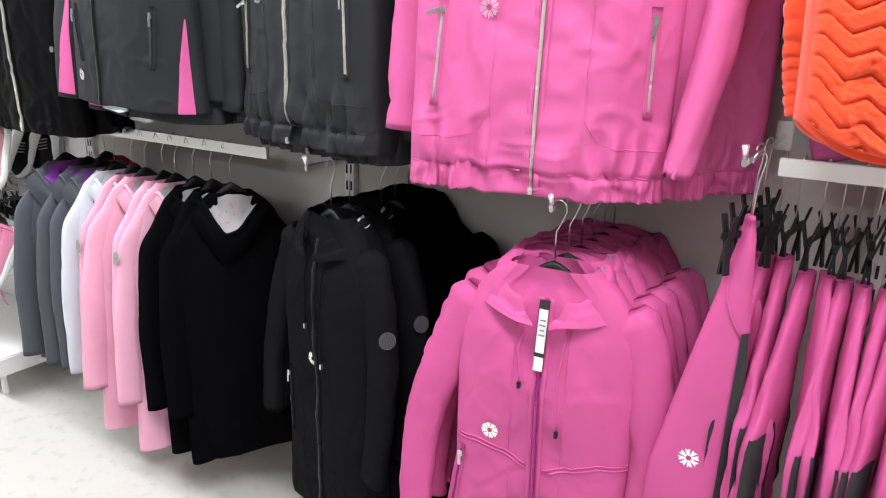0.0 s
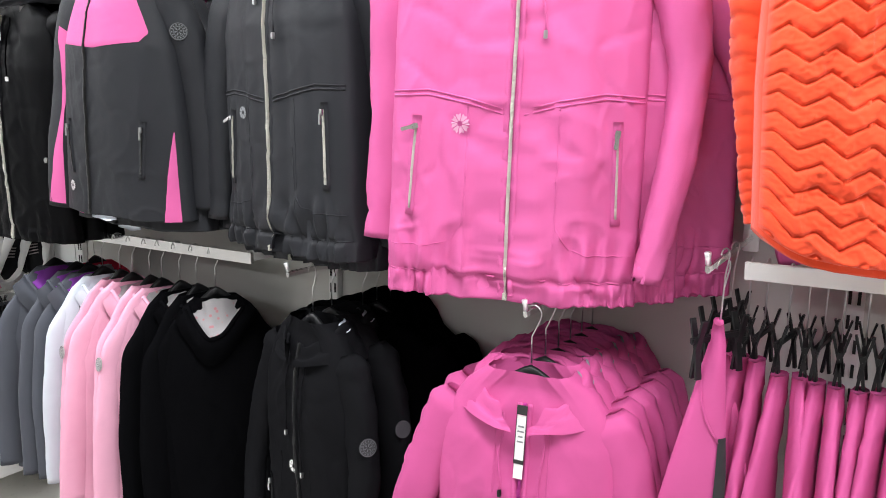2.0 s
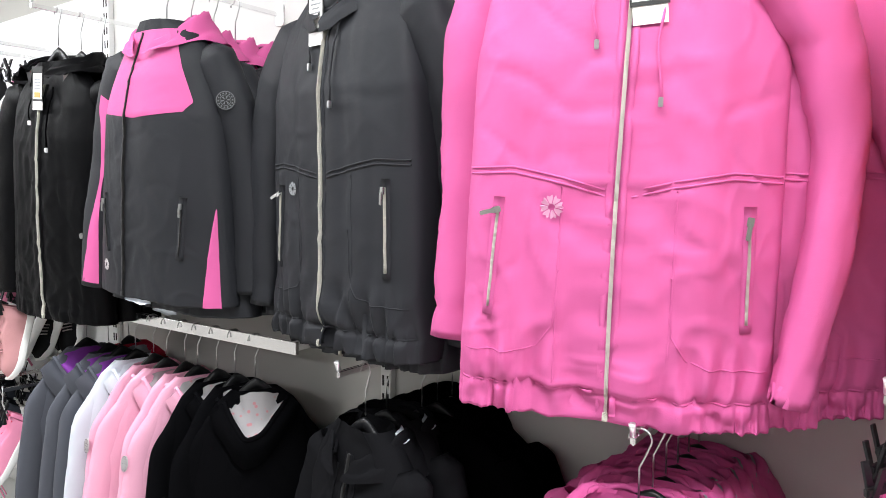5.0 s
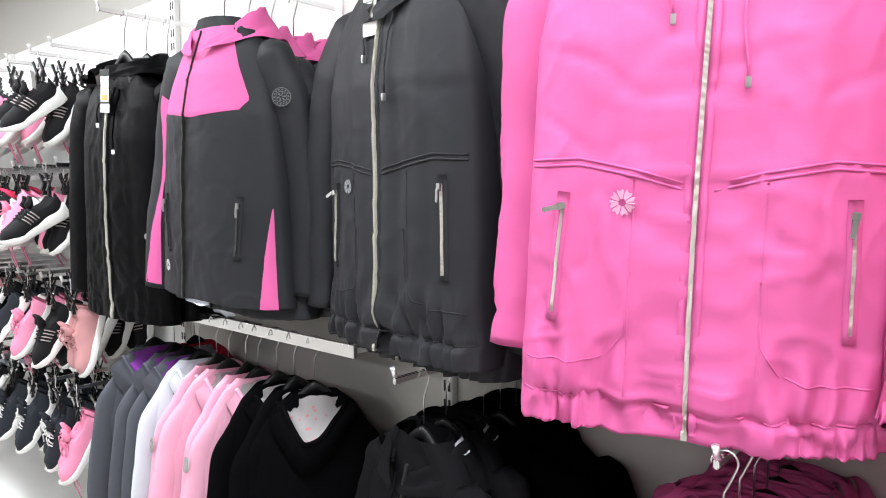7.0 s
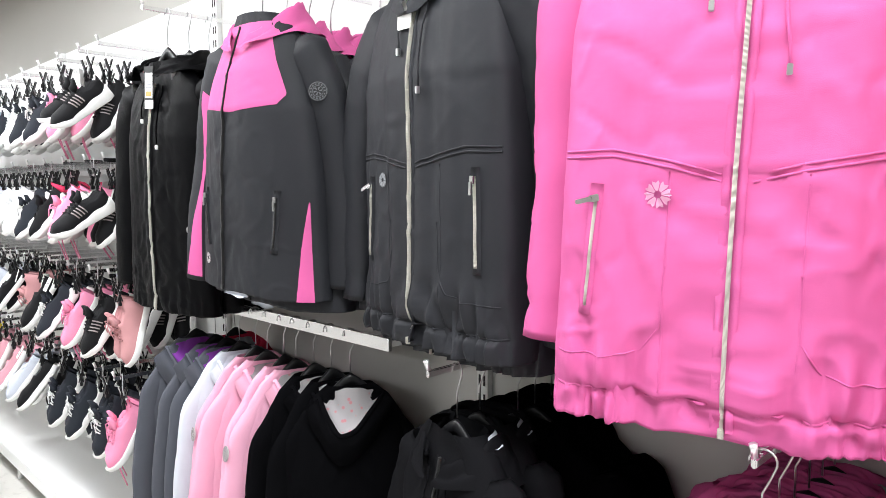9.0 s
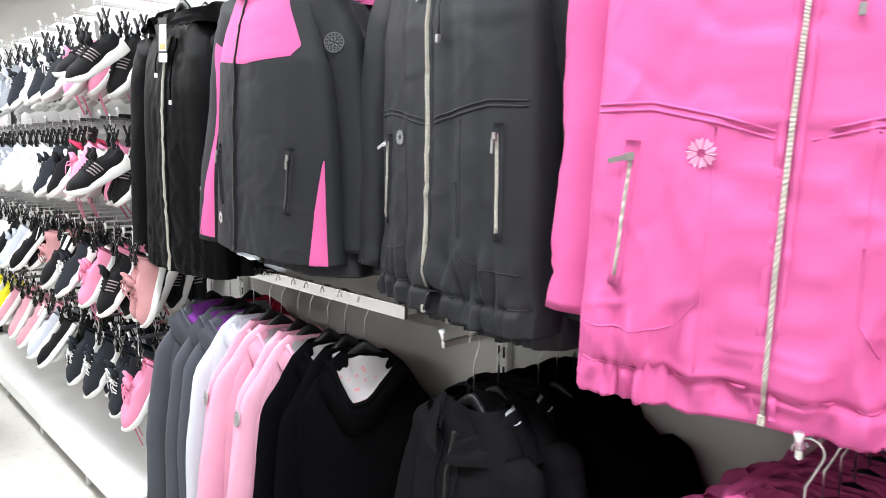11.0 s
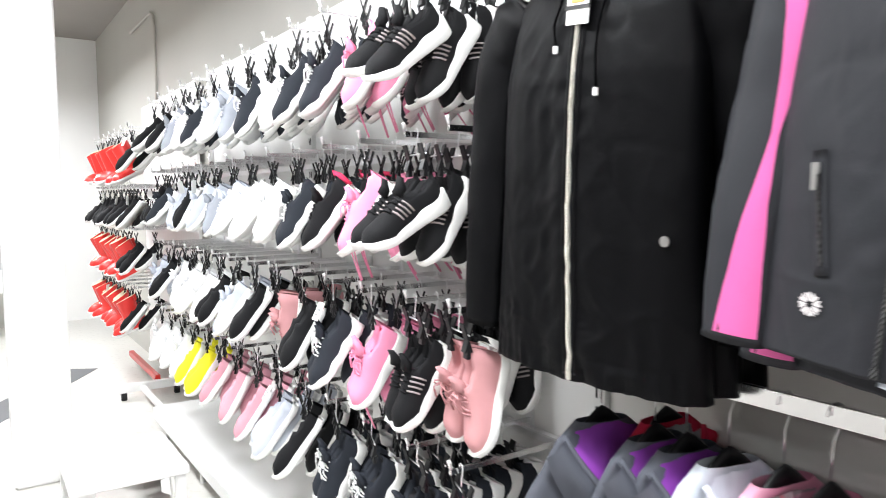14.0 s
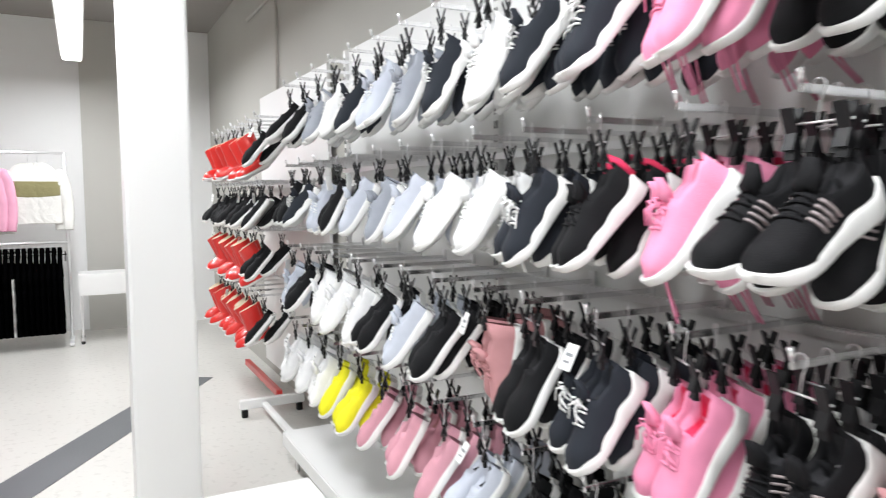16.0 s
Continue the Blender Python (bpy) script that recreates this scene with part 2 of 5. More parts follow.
# ---- garments ----
class Cut:
    """The shape of one jacket: hem at z = 0, neck at z = L, front towards -y."""

    def __init__(self, L, hem, waist, chest, shoulder, depth=0.075, seed=1, gather=0.0, fold=1.0, neck=0.075, pleat=0.0, square=2.6, curve=0.0):
        self.square, self.curve = square, curve
        self.L, self.gather, self.fold, self.seed, self.pleat = L, gather, fold, seed, pleat
        self.zs = (0, 0.4 * L, L - 0.24, L - 0.14, L - 0.085, L - 0.035, L)
        self.aw = (hem, waist, chest, shoulder + 0.004, shoulder - 0.01, (shoulder + neck) / 2, neck)
        self.bw = (depth * 0.9, depth, depth * 1.05, depth * 0.9, depth * 0.7, depth * 0.55, depth * 0.6)

    def a(self, z):
        return ramp(z, self.zs, self.aw)

    def b(self, z):
        return ramp(z, self.zs, self.bw)

    def disp(self, x, z):
        s = self.seed * 7.3
        d = 0.015 * noise.noise(Vector((x * 7 + s, s, z * 0.8)))
        d += 0.0045 * noise.noise(Vector((x * 11 + z * 6 + s, s + 4, z * 4 - x * 5)))
        n = noise.noise(Vector((x * 7 + z * 4 + s, s + 2, z * 5 - x * 3)))
        d -= 0.0028 * max(0.0, 1 - abs(n) * 8) ** 2
        n = noise.noise(Vector((x * 5 + z * 9, s + 12, z * 3.5 - x * 8)))
        d += 0.005 * max(0.0, 1 - abs(n) * 5) ** 2 * max(0.0, min(1.0, 0.9 - z / self.L))
        n = noise.noise(Vector((x * 15 - z * 7 + s, s + 5, z * 9 + x * 6)))
        d += 0.0032 * max(0.0, 1 - abs(n) * 5) ** 2 * max(0.0, min(1.0, 0.3 + 2 * noise.noise(Vector((x * 5 + s, 1.0, z * 4)))))
        d *= self.fold
        if self.pleat:
            fall = min(1.0, max(0.0, (self.L - 0.06 - z) / 0.3))
            d += self.pleat * fall * (noise.noise(Vector((x * 16 + s, s + 3, z * 0.7))) + 0.5 * noise.noise(Vector((x * 34 + s, s + 7, z * 1.1))))
        # creases that run out from the zip
        near = math.exp(-abs(x) / 0.07) * (1 - math.exp(-(x / 0.022) ** 2))
        n = noise.noise(Vector((abs(x) * 7, s, z * 17 + abs(x) * 20)))
        d += self.fold * near * (0.009 * n + 0.006 * max(0.0, 1 - abs(n) * 6) ** 2)
        if self.gather:
            w = math.exp(-((z - 0.018) / 0.04) ** 2)
            v = noise.noise(Vector((x * 62 + s, 3.0, z * 7)))
            d += self.gather * w * (2.1 * v + 0.9 * noise.noise(Vector((x * 130, s, z * 16))))
            d -= self.gather * 0.45 * math.exp(-((z - 0.046) / 0.006) ** 2)
            w = math.exp(-((z - 0.085) / 0.05) ** 2)
            d += self.gather * w * (0.25 + 1.5 * noise.noise(Vector((x * 38 + s, 8.0, z * 9))))
        return d

    def lower(self, x, z):
        """A hem that droops a little unevenly."""
        if z > 0.3:
            return 0.0
        rise = self.curve * min(abs(x) / self.a(0), 1) ** 4 * (1 - z / 0.3)
        if z > 0.12:
            return rise
        return rise + (1 - z / 0.12) * (0.007 * noise.noise(Vector((x * 7, self.seed * 3.1, 0))) + 0.006 * noise.noise(Vector((x * 40, self.seed, 5))) * (1 if self.gather else 0.3))

    def front(self, x, z, off=0.0):
        """The point of the front at (x, z), off metres proud of it."""
        a, b, n = self.a(z), self.b(z), self.square
        w = max(1 - min(abs(x / a), 1) ** n, 0.0) ** (1 / n)
        return Vector((x, -(b + self.disp(x, z)) * w - off, z + self.lower(x, z)))


def body_mesh(c, rows=104, cols=200):
    verts = []
    n = c.square
    zs = list(np.linspace(0, 0.14, 30)) + list(np.linspace(0.146, c.L - 0.14, rows - 46)) + list(np.linspace(c.L - 0.13, c.L, 16))
    for z in zs:
        a, b = c.a(z), c.b(z)
        for k in range(cols):
            t = 2 * math.pi * k / cols
            ct, st = math.cos(t), math.sin(t)
            x = a * math.copysign(abs(ct) ** (2 / n), ct)
            w = abs(st) ** (2 / n)
            back = 1 if st > 0 else -1
            d = c.disp(x + (0.9 if back > 0 else 0), z)
            verts.append((x, back * (b + d) * w, z + c.lower(x, z)))
    # turned-in hem
    first = len(verts)
    for k in range(cols):
        x, y, z = verts[k]
        verts.append((x * 0.96, y * 0.9, z + 0.004))
    for k in range(cols):
        x, y, z = verts[k]
        verts.append((x * 0.93, y * 0.85, z + 0.09))
    faces = grid_faces(len(zs), cols, True)
    for k in range(cols):
        k2 = (k + 1) % cols
        faces.append((first + k, first + k2, k2, k))
        faces.append((first + cols + k, first + cols + k2, first + k2, first + k))
    return verts, faces


def ribbon(c, pts, width, thick=0.0025, steps=12, off=0.0):
    """A raised strip on the front of c along (x, z) points."""
    path = []
    for i in range(len(pts) - 1):
        for s in range(steps):
            f = s / steps
            path.append((pts[i][0] + (pts[i + 1][0] - pts[i][0]) * f, pts[i][1] + (pts[i + 1][1] - pts[i][1]) * f))
    path.append(pts[-1])
    verts = []
    for i, (x, z) in enumerate(path):
        x0, z0 = path[max(i - 1, 0)]
        x1, z1 = path[min(i + 1, len(path) - 1)]
        d = Vector((x1 - x0, z1 - z0)).normalized()
        nx, nz = d.y * width / 2, -d.x * width / 2
        for k, o in ((-1, -0.003), (-0.9, thick), (0.9, thick), (1, -0.003)):
            verts.append(c.front(x + nx * k, z + nz * k, o + off))
    faces = grid_faces(len(path), 4) + [(0, 1, 2, 3), tuple(len(verts) - 4 + i for i in range(4))]
    return verts, faces


def patch(c, z0, z1, left, right, off=0.002, rows=24, cols=20, relief=None, lift=0.0):
    """A panel laid over the front between the curves left(z) and right(z)."""
    verts = []
    for i in range(rows):
        f = i / (rows - 1)
        for k in range(cols):
            g = k / (cols - 1)
            z = z0 + (z1 - z0) * f
            zl = z
            x = left(z) + (right(z) - left(z)) * g
            zl = z + lift * abs(x) * (1 - f) ** 2
            edge = min(i, rows - 1 - i, k, cols - 1 - k) == 0
            verts.append(c.front(x, zl, 0.0012 if edge else off + (relief(x, z) if relief else 0)))
    return verts, grid_faces(rows, cols)


def sleeve_mesh(path, radii, seed, gather=0.0, rows=56, cols=22, flat=0.62, turn=0.0, fold=1.0, ridge=None):
    """A hanging sleeve along path, wider across x than y by flat, creased."""
    pts = [Vector(p) for p in path]
    n = len(pts)
    ts = np.linspace(0, n - 1, rows)
    ctr = []
    for t in ts:
        ctr.append(Vector([np.interp(t, range(n), [p[q] for p in pts]) for q in range(3)]))
    for _ in range(4):
        ctr = [ctr[0]] + [(ctr[i - 1] + ctr[i] * 2 + ctr[i + 1]) / 4 for i in range(1, rows - 1)] + [ctr[-1]]
    verts = []
    for i, p in enumerate(ctr):
        d = (ctr[min(i + 1, rows - 1)] - ctr[max(i - 1, 0)]).normalized()
        ex = Vector((math.cos(turn), math.sin(turn), 0))
        ex = (ex - d * ex.dot(d)).normalized()
        ey = d.cross(ex)
        f = i / (rows - 1)
        r = float(np.interp(f * (n - 1), range(n), radii))
        for k in range(cols):
            a = 2 * math.pi * k / cols
            u = math.copysign(abs(math.cos(a)) ** 0.85, math.cos(a))
            v = math.copysign(abs(math.sin(a)) ** 0.85, math.sin(a))
            w = 1 + fold * (0.16 * noise.noise(Vector((u * 1.6 + seed, v * 1.6, f * 6))) + 0.10 * noise.noise(Vector((u * 2.4, v * 2.4 + seed, f * 17))))
            n1 = noise.noise(Vector((u * 1.5 + seed, v * 1.5, f * 10 + u * 1.2)))
            w -= fold * 0.10 * max(0.0, 1 - abs(n1) * 6) ** 2
            if ridge:
                w += ridge(a, f)
            if f > 0.9 and gather:
                w += gather * noise.noise(Vector((u * 9, v * 9 + seed, f * 14)))
                w -= 0.10 * math.exp(-((f - 0.93) / 0.012) ** 2)
            if f < 0.06:
                w *= 0.55 + 7.5 * f
            verts.append(p + ex * r * u * w + ey * r * flat * v * w)
    inner = [ctr[-1] + (v - ctr[-1]) * 0.85 + Vector((0, 0, 0.03)) for v in verts[-cols:]]
    faces = grid_faces(rows, cols, True)
    o = len(verts)
    verts += inner
    for k in range(cols):
        k2 = (k + 1) % cols
        faces.append((o - cols + k, o - cols + k2, o + k2, o + k))
    faces.append(tuple(range(o, o + cols)))
    faces.append(tuple(range(cols)))
    return verts, faces


def flower_data(c, x, z, r, off=0.003, petals=8):
    """A printed flower of wedge petals."""
    datas = []
    for i in range(petals):
        a = 2 * math.pi * i / petals + 0.2
        e, s = Vector((math.cos(a), math.sin(a))), Vector((-math.sin(a), math.cos(a)))
        quad = [e * r * 0.28 + s * r * 0.09, e * r * 0.28 - s * r * 0.09, e * r * 0.78 - s * r * 0.27, e * r * 1.0 - s * r * 0.24,
                e * r * 0.86, e * r * 1.0 + s * r * 0.24, e * r * 0.78 + s * r * 0.27]
        datas.append(([c.front(x + q.x, z + q.y, off) for q in quad], [tuple(range(7))]))
    return joined(*datas)


def place(m, data):
    return [m @ Vector(v) for v in data[0]], data[1]


def disc_data(r, thick, sides=24):
    """A flat round badge with its face towards -y."""
    verts = [(r * math.cos(2 * math.pi * k / sides), s, r * math.sin(2 * math.pi * k / sides)) for s in (0, -thick) for k in range(sides)]
    faces = grid_faces(2, sides, True) + [tuple(range(sides, 2 * sides))]
    return verts, faces


def ring_data(r0, r1, y, sides=28, start=0.0, end=1.0):
    verts = []
    for k in range(sides + 1):
        a = 2 * math.pi * (start + (end - start) * k / sides)
        verts += [(r0 * math.cos(a), y, r0 * math.sin(a)), (r1 * math.cos(a), y, r1 * math.sin(a))]
    return verts, grid_faces(sides + 1, 2)


def badge(parent, m, r, base, ink):
    v, f = place(m, disc_data(r, 0.003))
    b = mesh_object("badge", v, f, base, parent, False, "round stitched sleeve badge")
    rings = [ring_data(r * 0.88, r * 0.96, -0.0036), ring_data(r * 0.52, r * 0.58, -0.0036)]
    for i in range(14):
        rings.append(ring_data(r * 0.66, r * 0.8, -0.0036, 2, i / 14, i / 14 + 0.035))
    for i in range(6):
        rings.append(ring_data(r * 0.12, r * 0.45, -0.0036, 1, i / 6, i / 6 + 0.07))
    v, f = place(m, joined(*rings))
    mesh_object("stitching", v, f, ink, b, False)


def pocket_zip(parent, c, x, z1, z0, lean, cloth_mat, teeth_mat, pull_mat, pull_turn=0.0, pull=True):
    """A slanted zipped pocket from (x, z1) down to (x + lean, z0)."""
    v, f = ribbon(c, [(x - lean * 0.05, z1 + 0.016), (x + lean * 1.05, z0 - 0.012)], 0.019, 0.0035)
    p = mesh_object("pocket", v, f, cloth_mat, parent)
    v, f = ribbon(c, [(x, z1), (x + lean, z0)], 0.0045, 0.0065)
    mesh_object("zip_teeth", v, f, teeth_mat, p, True)
    if pull:
        q = c.front(x, z1 - 0.004, 0.007)
        m = Matrix.Translation(q) @ pose(0, 0, 0, 0, pull_turn, 0)
        bm = bmesh.new()
        box(bm, -0.005, 0.005, -0.005, 0.0, -0.009, 0.005, 0.001, m)
        box(bm, -0.0035, 0.0035, -0.0075, -0.005, -0.029, -0.005, 0.001, m)
        part("zip_pull", bm, pull_mat, p)


def price_tag(parent, at, wide=0.05, tall=0.11, dark_top=True, orange=False):
    """A hanging card tag; its face towards -y."""
    t = part("price_tag", box(bmesh.new(), -wide / 2, wide / 2, -0.001, 0.001, -tall, 0, 0, at), CARD, parent, "white card price tag")
    if dark_top:
        bm = bmesh.new()
        box(bm, -wide * 0.56, -wide / 2, -0.0025, 0.0, -tall * 0.72, 0.012, 0, at)
        box(bm, wide / 2, wide * 0.56, -0.0025, 0.0, -tall * 0.72, 0.012, 0, at)
        box(bm, -wide * 0.56, wide * 0.56, -0.0025, 0.0, -tall * 0.76, -tall * 0.7, 0, at)
        box(bm, -wide * 0.56, wide * 0.56, -0.0025, 0.0, 0.002, 0.02, 0, at)
        part("tag_border", bm, INK, t)
    bm = bmesh.new()
    for i, (w, z) in enumerate(((0.6, 0.16), (0.7, 0.24), (0.5, 0.32), (0.66, 0.40))):
        box(bm, -wide * w / 2, wide * w / 2, -0.0022, -0.0008, -tall * (z + 0.022), -tall * z, 0, at)
    part("print", bm, PRINTGREY, t)
    if orange:
        part("price", box(bmesh.new(), -wide * 0.3, wide * 0.3, -0.0024, -0.0008, -tall * 0.66, -tall * 0.52, 0, at), PRICEORANGE, t)


def lump(cx, cy, cz, rx, ry, rz, seed, rough=0.22, rows=18, cols=26):
    """A soft rumpled lump of cloth."""
    verts = []
    for i in range(rows):
        t = math.pi * i / (rows - 1)
        for k in range(cols):
            a = 2 * math.pi * k / cols
            n = Vector((math.sin(t) * math.cos(a), math.sin(t) * math.sin(a), math.cos(t)))
            w = 1 + rough * 1.5 * noise.noise(n * 1.7 + Vector((seed, 0, 0))) + rough * 0.8 * noise.noise(n * 4 + Vector((0, seed, 0)))
            w -= rough * 0.5 * max(0.0, 1 - abs(noise.noise(n * 2.4 + Vector((seed, seed, 0)))) * 6) ** 2
            verts.append(Vector((cx + rx * n.x * w, cy + ry * n.y * w, cz + rz * n.z * w)))
    return verts, grid_faces(rows, cols, True)


def hood(parent, c, mat, lining, wide=0.11, rise=0.05, back=0.055, show=0.0, roll=0.007, seed=None, collar=True, shift=0.0):
    """A thick collar round the neck and the hood slumped behind it; show turns up some of the lining."""
    L, seed = c.L, (c.seed * 1.7 if seed is None else seed)
    if show > 0.55:
        wide, back = wide * 0.7, back + 0.05
    v, f = lump(0.008, back, L - 0.018 + rise * 0.2, wide, wide * 0.62, 0.05 + rise * 0.35, seed)
    h = mesh_object("hood", v, f, mat, parent)
    for s in (-1, 1) if collar else ():
        pts, rad = [], []
        for i in range(13):
            a = math.pi / 2 - s * math.pi * (0.02 + 0.96 * i / 12)
            fr = max(-math.sin(a), 0)
            w = noise.noise(Vector((i * 0.6, seed, s)))
            pts.append(Vector((math.cos(a) * (0.078 + 0.012 * w), math.sin(a) * 0.056 - 0.012 * fr, L - 0.004 - 0.075 * fr ** 1.3 + 0.012 * w)))
            rad.append(roll * (1.15 - 0.35 * fr + 0.3 * w))
        v, f = tube_data(pts, rad, 12)
        mesh_object("collar_edge", v, f, mat, h)
        band = []
        for g in np.linspace(0, 1, 9):
            for i, q in enumerate(pts):
                swell = math.sin(g * math.pi) * 0.007
                w = 0.006 * noise.noise(Vector((i * 0.8 + seed, g * 4, s)))
                band.append(Vector((q.x * (1 + 0.42 * g) + w, q.y * (1 + 0.30 * g) - swell * (1 if q.y < 0 else -1) + w, q.z - 0.046 * g + swell * 0.4)))
        mesh_object("collar", band, grid_faces(9, 13), mat, h)
    if show:
        # the hood stands open behind the neck, its lining to the front
        rows, cols = 12, 15
        inner, outer = [], []
        for i in range(rows):
            g = i / (rows - 1)
            for k in range(cols):
                u = -1 + 2 * k / (cols - 1)
                w = 0.010 * noise.noise(Vector((u * 1.5 + seed, g * 2, 1.0)))
                x = shift + 0.092 * show * u * (0.75 + 0.35 * math.sin(g * 2.6))
                y = 0.022 + (0.045 * (1 - u * u) + 0.035 * g) * show + w
                z = L - 0.035 + (0.125 * g - 0.03 * u * u * g) * show + w
                inner.append(Vector((x, y, z)))
                outer.append(Vector((shift + (x - shift) * 1.07, y + 0.012, z + 0.002)))
        mesh_object("hood_lining", inner, grid_faces(rows, cols), lining, h)
        mesh_object("hood_back", outer, grid_faces(rows, cols), mat, h)
        edge = [inner[i * cols] for i in range(rows)] + inner[-cols:] + [inner[i * cols + cols - 1] for i in reversed(range(rows))]
        v, f = tube_data([q + Vector((0, 0.005, 0)) for q in edge], 0.007, 8)
        mesh_object("hood_rim", v, f, mat, h)
    return h


def draped_hood(parent, c, mat, lining, size=1.0, lopsided=0.0):
    """A hood fallen open over the shoulders: lining inside, a thick soft rim, and the shell hanging below it."""
    L, cols = c.L, 21
    neck, rim, foot = [], [], []
    for k in range(cols):
        u = -1 + 2 * k / (cols - 1)
        q = 1 - abs(u) ** 1.7
        w = noise.noise(Vector((u * 2.1, c.seed, 3.0)))
        neck.append(Vector((0.060 * u * size, -0.018 - 0.012 * q, L - 0.016 + 0.012 * size * q + 0.006 * w)))
        rim.append(Vector(((0.088 * u + lopsided * q) * size, -0.030 - (0.080 + 0.02 * w) * q * size, L - 0.022 - (0.085 + 0.016 * w) * q * size + 0.006 * w)))
        foot.append(Vector(((0.125 * u + lopsided * q) * size, -0.036 - 0.030 * q, L - 0.055 - (0.150 + 0.02 * w) * q * size)))
    inner, outer = [], []
    for i in range(9):
        g = i / 8
        for k in range(cols):
            w = 0.006 * noise.noise(Vector((k * 0.35 + c.seed, g * 3, 5.0)))
            sag = math.sin(g * math.pi) * 0.020 * size
            inner.append(neck[k].lerp(rim[k], g) + Vector((w, 0.5 * sag + w, -sag)))
            swell = math.sin(g * math.pi) * 0.020 * size
            outer.append(rim[k].lerp(foot[k], g) + Vector((w, -swell + w, 0.3 * swell)))
    h = mesh_object("hood", outer, grid_faces(9, cols), mat, parent)
    mesh_object("hood_lining", inner, grid_faces(9, cols), lining, h)
    v, f = tube_data(rim, 0.0065, 8)
    mesh_object("hood_rim", v, f, mat, h)
    return h


def cowl(parent, c, mat, lining, size=1.0, rise=0.02, dip=0.085, spread=0.7, gap=20, fall=0.05, shift=0.0, seed=None, flap=None):
    """A soft hood lying round the neck: a rolled rim, the shell folded down over the shoulders, the lining inside."""
    L, seed = c.L, (c.seed * 1.3 if seed is None else seed)
    cols, span = 45, math.radians(180 - gap)
    deep = max(0.062 * size, c.b(L - 0.05) + 0.02)
    shell, inner, rim = [], [], []
    for k in range(cols):
        phi = -span + 2 * span * k / (cols - 1)
        f = (1 - math.cos(phi)) / 2
        w = noise.noise(Vector((math.sin(phi) * 1.3 + seed, math.cos(phi) * 1.3, 2.0)))
        q = noise.noise(Vector((math.sin(phi) * 3.2, math.cos(phi) * 3.2 + seed, 7.0)))
        top = L + rise * (1 - 0.5 * f) - dip * f ** 2.6 + 0.010 * w
        for j in range(13):
            v = j / 12
            part_way = phi * (1 - 0.17 * (1 - v) ** 1.5)
            swell = math.sin(min(v * 2.2, 1) * math.pi) * 0.016
            crease = 0.010 * noise.noise(Vector((phi * 1.1 + seed, v * 3.2 + 2 * w, 4.0))) - 0.008 * max(0.0, 1 - abs(q + v - 0.55) * 5) ** 2
            r = 1 + 0.13 * math.sin(min(v * 1.6, 1) * math.pi / 2) + (spread * (1 - f) ** 0.8 + 0.16) * v + crease * 5
            z = top + swell - (fall * (1 - 0.45 * f) + 0.03 * (1 - f) + 0.015 * w) * v ** 1.4 + crease
            shell.append(Vector((shift + 0.082 * size * r * math.sin(part_way), 0.008 + deep * r * math.cos(part_way), z)))
        for j in range(6):
            v = j / 5
            r = 1 - 0.16 * v + 0.03 * q * v
            inner.append(Vector((shift + 0.082 * size * r * math.sin(phi * 0.83), 0.008 + deep * r * math.cos(phi * 0.83), top - 0.085 * v)))
        rim.append(shell[-13] + Vector((0, 0, -0.001)))
    h = mesh_object("hood", shell, grid_faces(cols, 13), mat, parent)
    mesh_object("hood_lining", inner, grid_faces(cols, 6), lining, h)
    v, f = tube_data(rim, 0.0055, 8)
    mesh_object("hood_rim", v, f, mat, h)
    if flap:
        k0, k1, flap_mat = flap
        turned = [shell[k * 13] + Vector((0, -0.004, 0.008)) + (shell[k * 13 + 5] - shell[k * 13]) * (j / 3) * math.sin(math.pi * (k - k0) / (k1 - k0)) for k in range(k0, k1 + 1) for j in range(4)]
        mesh_object("lining_corner", turned, grid_faces(k1 - k0 + 1, 4), flap_mat, h)
    return h


def cords(parent, c, x, z, long, mat, tip_mat, toggle=True):
    for s, dl in ((-1, 0.0), (1, 0.085)):
        pts = [c.front(s * x + 0.004 * math.sin(i), z - i * (long + dl) / 8, 0.006) for i in range(9)]
        d = tube("drawstring", pts, 0.0022, mat, parent, 6)
        p = pts[-1]
        part("cord_end", box(bmesh.new(), p.x - 0.0035, p.x + 0.0035, p.y - 0.005, p.y + 0.003, p.z - 0.014, p.z, 0.001), tip_mat, d)


